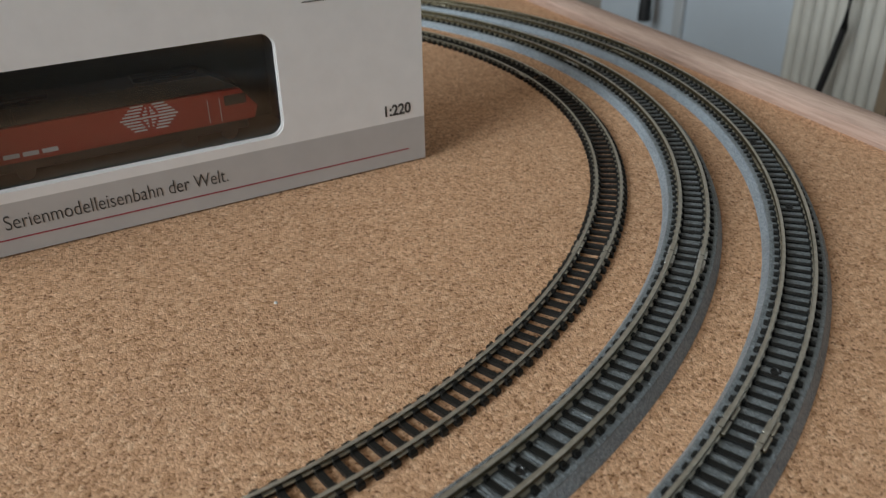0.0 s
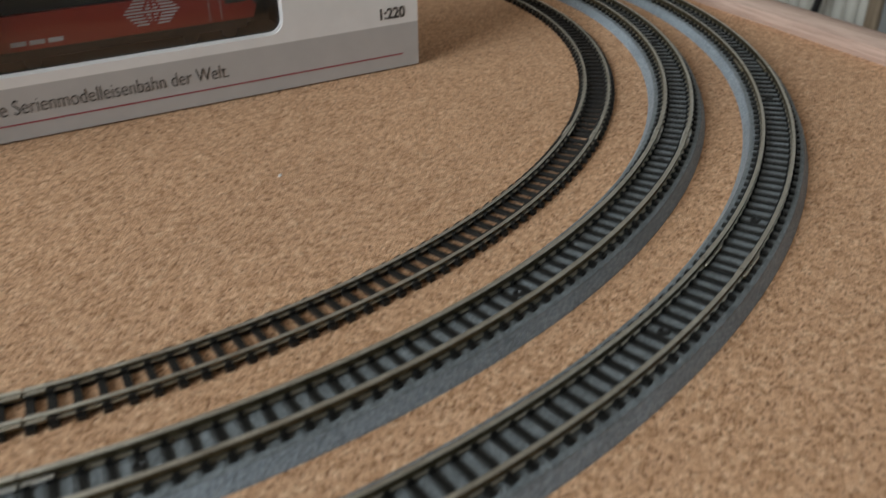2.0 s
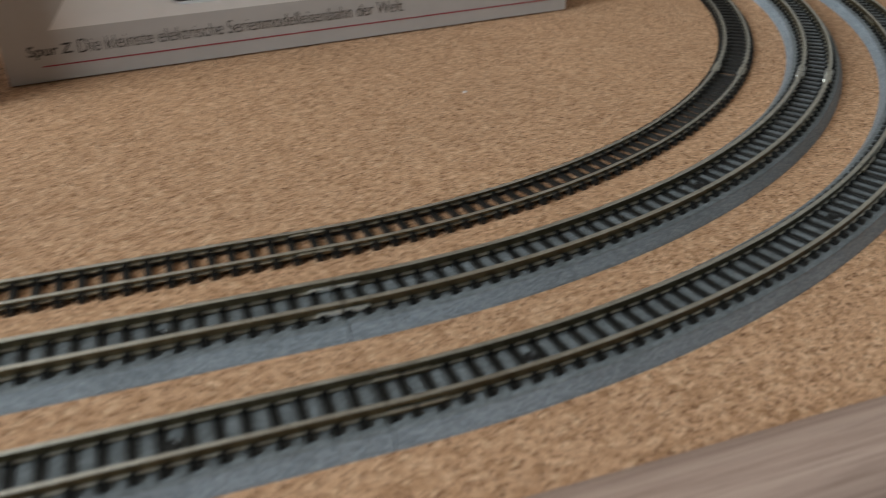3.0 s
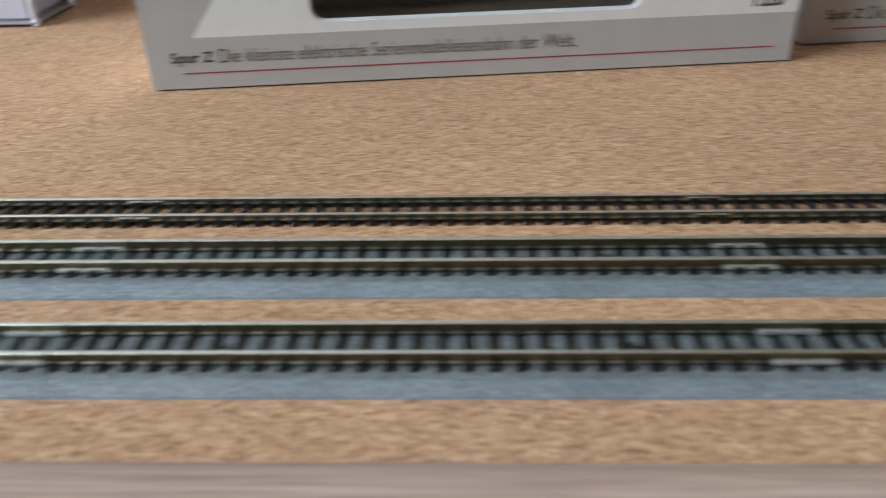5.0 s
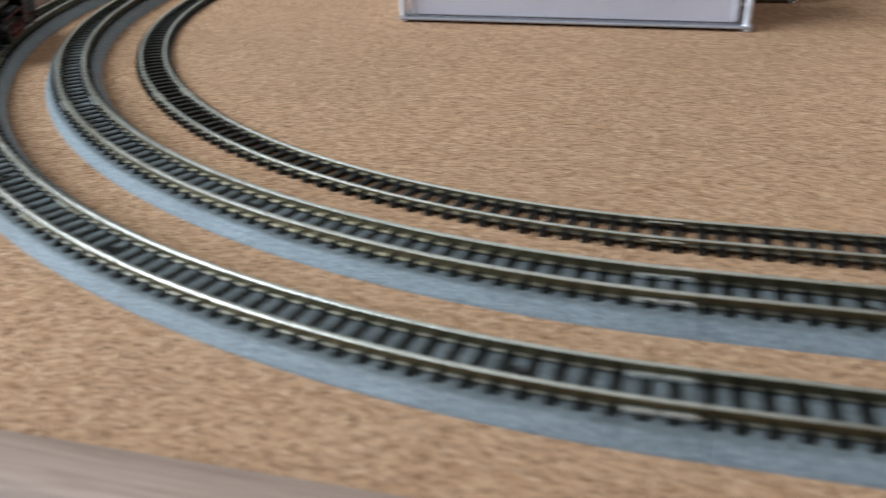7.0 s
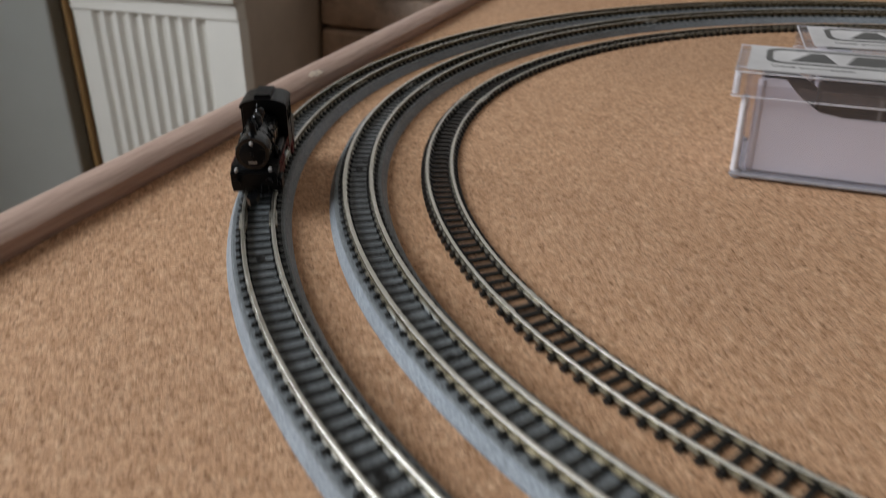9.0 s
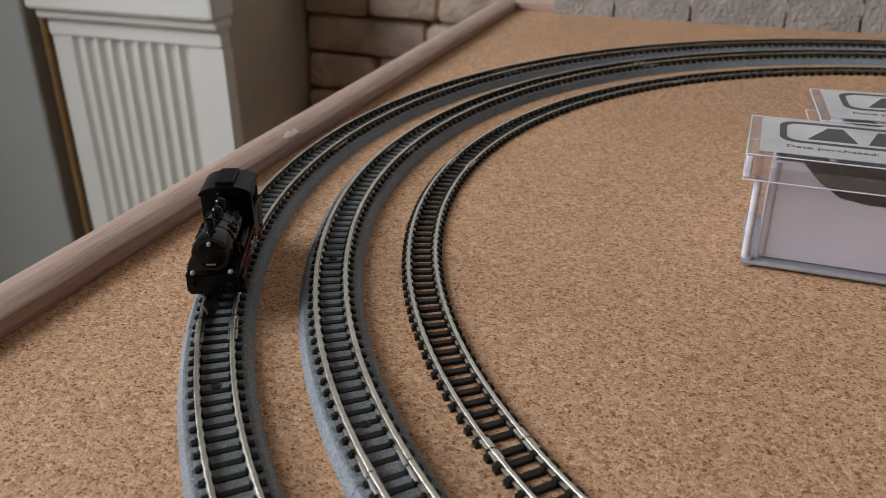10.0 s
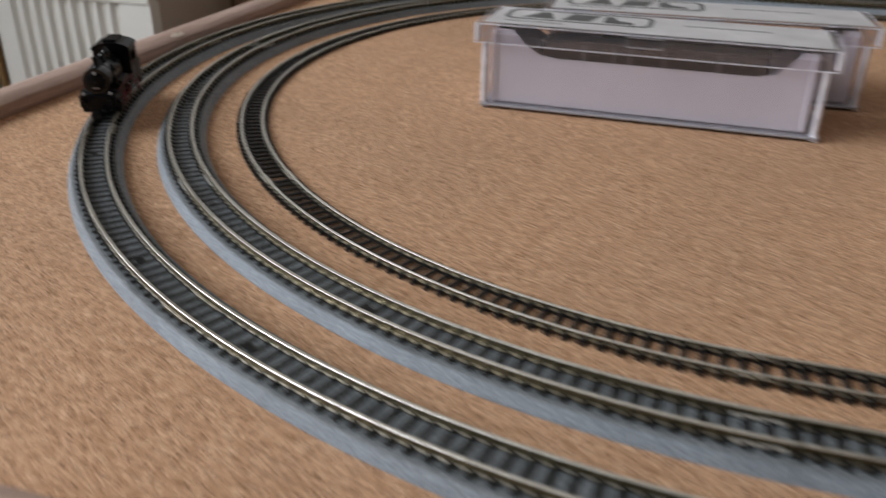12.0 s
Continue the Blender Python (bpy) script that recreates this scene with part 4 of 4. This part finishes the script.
        part("hand_rail", rod((-10.4, yo * 1.025, 11.2), (-7.2, yo * 1.025, 11.2), 0.13, 6), BLACK_GLOSS, wall)
        part("sill", b((-14.5, yo - 0.1, 12.1), (-12.2, yo + 0.1, 12.3), 0.03), BLACK_GLOSS, wall)
        ring = rounded(-9.7, 8.9, -8.1, 10.1, 0.3)
        part("emblem", plate(bmesh.new(), scaled(ring), [scaled(rounded(-9.5, 9.1, -8.3, 9.9, 0.2))], 0.05 * mm, Matrix.Translation((0, (yo - 0.025) * mm, 0)) @ side), LOCO_PRINT, wall, "small pale outlined emblem")
        for x in (-9.25, -8.95, -8.65):
            part("emblem_stroke", b((x, yo - 0.02, 9.3), (x + 0.14, yo + 0.02, 9.7), 0.01), LOCO_PRINT, wall)
        part("number_bar", b((-9.8, yo - 0.02, 7.75), (-8.0, yo + 0.02, 8.1), 0.01), LOCO_PRINT, wall, "pale number bar")
        for k in range(2):
            part("lettering_bar", b((-7.3, yo - 0.02, 6.7 - 0.45 * k), (-6.1, yo + 0.02, 6.82 - 0.45 * k), 0.01), LOCO_PRINT, wall)
    part("cab_front", b((x1 - 0.5, -5.79, base_z), (x1, 5.79, eave), 0.05), BLACK, t)
    part("cab_back", b((x0, -5.79, base_z), (x0 + 0.5, 5.79, eave), 0.05), BLACK, t)
    half = [(6.45, 17.3), (6.55, 17.6), (6.4, 18.0), (5.8, 18.55), (4.8, 19.05), (3.4, 19.45), (1.7, 19.7)]
    prof = [(-y, z) for y, z in half] + [(0, 19.78)] + half[::-1]
    roof = part("cab_roof", prism(bmesh.new(), sized(prof), 12.3 * mm, Matrix(((0, 0, 1, -16.5 * mm), (1, 0, 0, 0), (0, 1, 0, 0), (0, 0, 0, 1)))), BLACK, t, "curved black cab roof", smooth=True)
    vent = part("roof_vent", b((-14.2, -2.3, 19.3), (-4.9, 2.3, 20.7), 0.3), BLACK, roof, "raised roof ventilator")
    part("paint_chip", b((-5.25, -2.2, 20.6), (-5.05, -2.0, 20.74), 0.03), LOCO_PRINT, vent, "tiny pale paint chip")
    # coal bunker with a narrower sloped coal space above
    prof = [(-19.2, 3.4), (-14.85, 3.4), (-14.85, 11.2), (-18.7, 11.2), (-19.2, 10.6)]
    bm = prism(bmesh.new(), scaled(prof), 12.4 * mm, Matrix.Translation((0, -6.2 * mm, 0)) @ side)
    bmesh.ops.bevel(bm, geom=bm.edges[:], offset=0.3 * mm, segments=2, affect="EDGES")
    bunker = part("coal_bunker", bm, BLACK, t)
    prof = [(-18.4, 11.2), (-14.85, 11.2), (-14.85, 17.2), (-16.3, 17.0), (-17.0, 15.6), (-17.3, 13.4)]
    bm = prism(bmesh.new(), scaled(prof), 10.0 * mm, Matrix.Translation((0, -5.0 * mm, 0)) @ side)
    bmesh.ops.bevel(bm, geom=bm.edges[:], offset=0.25 * mm, segments=2, affect="EDGES")
    part("coal_space", bm, BLACK, bunker)
    for d in (-1, 1):
        part("foot_step", b((-18.9, d * 5.5 - 0.5, 1.4), (-17.5, d * 5.5 + 0.5, 3.4), 0.15), BLACK, bunker)
        for k in range(4):
            part("lettering_bar", b((-18.3, d * 6.21 - 0.02, 8.1 + 0.42 * k), (-17.1 + 0.25 * (k % 2), d * 6.21 + 0.02, 8.24 + 0.42 * k), 0.01), LOCO_PRINT, bunker)
    # buffer beams, buffers, lamps and couplers
    for d in (-1, 1):
        x = 18.6 if d > 0 else -19.5
        beam = part("buffer_beam", b((x - 0.4, -5.9, 3.7), (x + 0.4, 5.9, 7.4), 0.12), BLACK, t)
        for y in (-4.1, 4.1):
            bm = rod((x, y, 5.7), (x + d * 2.5, y, 5.7), 0.5, 12)
            cyl(bm, v(x + d * 2.5, y, 5.7), v(x + d * 2.9, y, 5.7), 1.0 * mm, seg=18)
            part("buffer", bm, BLACK, beam)
            part("lamp", turned([(0.52, 0), (0.52, 0.6), (0.42, 0.8), (0.15, 0.9)], (x - 0.3 * d, y * 1.05, 8.25), (0, 90 * d, 0), 16), WHITE_LAMP, t, "white painted lamp", smooth=True)
        high = (17.2, 0, 14.9) if d > 0 else (-17.1, 0, 13.7)
        part("lamp", turned([(0.52, 0), (0.52, 0.7), (0.42, 0.9), (0.15, 1.0)], high, (0, 90 * d, 0), 16), WHITE_LAMP, t, "white painted lamp", smooth=True)
        bm = b((min(x, x + d * 3.6), -0.55, 1.9), (max(x, x + d * 3.6), 0.55, 2.9), 0.12)
        prism(bm, scaled([(x + d * p, q) for p, q in ((3.2, -1.3), (5.4, -1.5), (8.0, -0.1), (6.6, 1.2), (3.9, 1.7), (3.2, 0.8))]), 1.7 * mm, Matrix.Translation((0, 0, 1.5 * mm)))
        part("coupler", bm, BLACK, t, "black hook coupler")
        part("hose", tube(bmesh.new(), [v(x + d * 0.4, 1.9, 4.2), v(x + d * 1.3, 1.9, 3.9), v(x + d * 1.5, 1.9, 2.9), v(x + d * 1.1, 1.9, 1.9)], 0.3 * mm, 8), BLACK, beam)
    return t


ANGLE = -156.0
steam_locomotive(pose(-L + 0.245 * math.cos(radians(ANGLE)), 0.245 * math.sin(radians(ANGLE)), RAIL_TOP, 0, 0, ANGLE + 90))

# a white crumb on the cork
crumb = new("crumb", mesh_from("crumb", lathe(bmesh.new(), [(0.0003, 0), (0.00045, 0.0002), (0.0004, 0.0005), (0.0001, 0.0006)], Matrix(), 7), LABEL))
crumb.matrix_basis = pose(0.0582, -0.1274, 0.0, 0, 0, 20)
tagged(crumb, "tiny white crumb lying on the cork", "crumb")


# ---------------------------------------------------------------- beyond the board
def fireplace():
    """A cream fireplace surround behind the board: fluted pilaster, capital, shelf and dark recess."""
    t = thing("fireplace_surround", pose(-1.036, 0.41, FLOOR_Z), "cream white fireplace surround with a fluted pilaster", "fireplace")
    z = lambda h: h - FLOOR_Z
    w, v = 0.116, 0.0895
    part("plinth", box(bmesh.new(), (-v - 0.01, -0.012, 0), (w + 0.01, 0.12, 0.12), 0.004), TRIM_WHITE, t)
    bm = bmesh.new()
    n = 9
    top = z(-0.074)
    x0, x1 = -0.068, 0.079
    pts = [(-v, 0.016), (-v, 0.0)]
    pitch = (x1 - x0) / n
    for i in range(n):
        a = x0 + i * pitch
        pts += [(a + pitch * 0.18, 0.0), (a + pitch * 0.30, 0.0022), (a + pitch * 0.42, 0.0048), (a + pitch * 0.62, 0.0060), (a + pitch * 0.80, 0.0040), (a + pitch * 0.92, 0.0)]
    pts += [(w, 0.0), (w, 0.016)]
    prism(bm, pts, top - 0.12, Matrix.Translation((0, 0, 0.12)))
    part("pilaster", bm, TRIM_WHITE, t, "fluted cream pilaster")
    bm = bmesh.new()
    box(bm, (-v - 0.001, -0.002, top), (w + 0.001, 0.014, z(-0.056)), 0.002)
    part("frieze_block", bm, TRIM_WHITE, t)
    bm = bmesh.new()
    box(bm, (-v - 0.006, -0.010, z(-0.056)), (w + 0.004, 0.016, z(-0.046)), 0.003)
    box(bm, (-v - 0.010, -0.018, z(-0.046)), (w + 0.006, 0.018, z(-0.018)), 0.004)
    part("capital", bm, TRIM_WHITE, t, "moulded capital")
    part("shelf", box(bmesh.new(), (-v - 0.03, -0.05, z(0.030)), (w + 0.02, 0.20, z(0.060)), 0.004), TRIM_WHITE, t)
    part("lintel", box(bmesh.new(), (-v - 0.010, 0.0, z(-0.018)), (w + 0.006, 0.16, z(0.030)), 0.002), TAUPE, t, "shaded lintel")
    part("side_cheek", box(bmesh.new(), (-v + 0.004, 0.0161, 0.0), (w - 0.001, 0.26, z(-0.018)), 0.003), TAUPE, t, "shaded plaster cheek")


fireplace()


def hearth_stones():
    """Rubble courses of uneven brown stones."""
    rnd = random.Random(4)
    t = thing("hearth_wall", pose(-0.60, 0.57, FLOOR_Z), "brown rough stones in the shaded fireplace recess", "stone wall")
    part("mortar", box(bmesh.new(), (-0.318, 0.016, 0.0), (0.40, 0.10, 0.80)), TAUPE, t, "grey-brown mortar bed")
    zrow = 0.0
    while zrow < 0.78:
        h = rnd.uniform(0.022, 0.050)
        x = -0.318
        while x < 0.38:
            w = rnd.uniform(0.05, 0.15)
            d = rnd.uniform(0.0, 0.022)
            bm = box(bmesh.new(), (x + 0.002, -d, zrow + 0.002), (x + w - 0.002, 0.06, zrow + h - 0.002), 0.007)
            for vert in bm.verts:
                p = vert.co * 38.0
                vert.co += Vector((noise.noise(p), noise.noise(p + Vector((7, 0, 0))), noise.noise(p + Vector((0, 9, 0))))) * 0.005
            part("stone", bm, STONE, t, smooth=True)
            x += w
        zrow += h


hearth_stones()


def stone_edging():
    """Rough white stones set edge to edge along the board's far side."""
    rnd = random.Random(21)
    t = thing("stone_edging", pose(-0.575, 0.2900, 0.0), "rough white stone edging along the board's far side", "stone edging")
    x = 0.0
    while x < 0.50:
        w = rnd.uniform(0.036, 0.060)
        lean = rnd.uniform(-0.004, 0.004)
        y0 = rnd.uniform(-0.0012, 0.0002)
        bm = bmesh.new()
        prism(bm, [(x + 0.0008, 0), (x + w - 0.0008, 0), (x + w + lean - 0.0008, 0.10), (x + lean + 0.0008, 0.10)], 0.0040 - y0, Matrix(((1, 0, 0, 0), (0, 0, 1, y0), (0, 1, 0, 0), (0, 0, 0, 1))))
        bmesh.ops.subdivide_edges(bm, edges=bm.edges[:], cuts=5, use_grid_fill=True)
        for vert in bm.verts:
            if vert.co.y < y0 + 0.001:
                vert.co.y += 0.0016 * noise.noise(Vector((vert.co.x * 130 + x * 50, 3.0, vert.co.z * 130)))
        part("stone", bm, ROUGH_WHITE, t, smooth=True)
        x += w


stone_edging()

# left of the fireplace: wood trim, dark gap and a blue-grey door
trim = new("wood_trim", mesh_from("wood_trim", box(bmesh.new(), (-1.1330, 0.404, FLOOR_Z), (-1.1265, 0.45, 0.4), 0.002), ORANGE_WOOD))
tagged(trim, "narrow orange-brown wooden trim beside the fireplace", "trim", kind="structure")
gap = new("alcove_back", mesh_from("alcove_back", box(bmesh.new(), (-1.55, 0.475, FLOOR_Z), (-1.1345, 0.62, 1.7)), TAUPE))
tagged(gap, "shaded taupe alcove wall", "wall", kind="structure")


def door():
    t = thing("door", pose(-1.178, 0.44, FLOOR_Z, 0, 0, 205), "blue-grey painted door standing open", "door")
    leaf = part("leaf", box(bmesh.new(), (0.0, -0.02, 0), (0.7, 0.02, 2.0), 0.004), DOOR_GREY, t)
    part("panel", box(bmesh.new(), (0.1, -0.026, 0.2), (0.6, -0.0201, 1.8), 0.006), DOOR_GREY, leaf)
    part("door_handle", tube(bmesh.new(), [(0.06, -0.02, 1.0), (0.06, -0.06, 1.0), (0.16, -0.06, 1.0)], 0.008, 8), STEEL, leaf, "metal door handle")


door()
drape = new("plum_curtain", mesh_from("plum_curtain", box(bmesh.new(), (-1.75, 0.10, FLOOR_Z), (-1.36, 0.16, 1.5), 0.02), PURPLE))
tagged(drape, "dark plum curtain hanging beside the door", "curtain")


def ribbed_radiator():
    """A tall ribbed radiator on the east wall."""
    t = thing("ribbed_radiator", pose(0.80, 0.392, FLOOR_Z), "beige-white ribbed radiator on the wall", "radiator")
    top = 0.30 - FLOOR_Z
    n = 9
    for i in range(n):
        y = -0.0732 + i * 0.0162
        bm = cyl(bmesh.new(), (0, y, 0.1), (0, y, top), 0.0072, seg=14)
        part("rib", bm, FOLDS, t, smooth=True)
    part("back_panel", box(bmesh.new(), (0.002, -0.080, 0.1), (0.03, 0.064, top), 0.003), FOLDS, t)
    part("foot", box(bmesh.new(), (-0.01, -0.06, 0.0), (0.02, -0.04, 0.1), 0.002), FOLDS, t)
    part("foot", box(bmesh.new(), (-0.01, 0.04, 0.0), (0.02, 0.06, 0.1), 0.002), FOLDS, t)


ribbed_radiator()
post = new("wooden_post", mesh_from("wooden_post", box(bmesh.new(), (0.79, 0.2935, FLOOR_Z), (0.815, 0.3100, 1.0), 0.003), TAN_POST))
tagged(post, "tan wooden post beside the radiator", "post")
post = new("dark_post", mesh_from("dark_post", box(bmesh.new(), (0.80, 0.2770, FLOOR_Z), (0.83, 0.2930, 1.0), 0.003), DARK_WOOD))
tagged(post, "dark brown wooden post beside a tan one", "post")
cab = new("grey_cupboard", mesh_from("grey_cupboard", box(bmesh.new(), (0.77, -0.75, FLOOR_Z), (0.855, 0.2755, 0.9), 0.004), CUPBOARD))
tagged(cab, "grey cupboard beyond the board's end", "cupboard")


def cable(name, pts):
    ob = new(name, mesh_from(name, tube(bmesh.new(), pts, 0.0042, 8), CABLE, True))
    tagged(ob, "black cable hanging down behind the board", "cable")


cable("cable", [(0.77, 0.356, 0.30), (0.77, 0.357, 0.0), (0.77, 0.352, -0.08), (0.77, 0.353, -0.125), (0.77, 0.361, -0.165), (0.77, 0.374, -0.22), (0.77, 0.39, -0.4), (0.77, 0.39, FLOOR_Z + 0.005)])


def hanging_plug():
    """A black cable that ends in a flared plug and hangs in front of the panel."""
    t = thing("hanging_plug", pose(0.80, 0.746, -0.205), "black cable with a flared plug hanging before the panel", "cable")
    bm = lathe(bmesh.new(), [(0.0095, 0), (0.0100, 0.006), (0.0088, 0.030), (0.0070, 0.060), (0.0055, 0.090), (0.0045, 0.110)], Matrix(), 16)
    part("plug", bm, CABLE, t, "flared black plug", smooth=True)
    part("cord", tube(bmesh.new(), [(0, 0, 0.108), (0.001, 0.002, 0.25), (0.003, 0.002, 0.45), (0.03, 0, 0.72)], 0.0042, 8), CABLE, t, smooth=True)


hanging_plug()
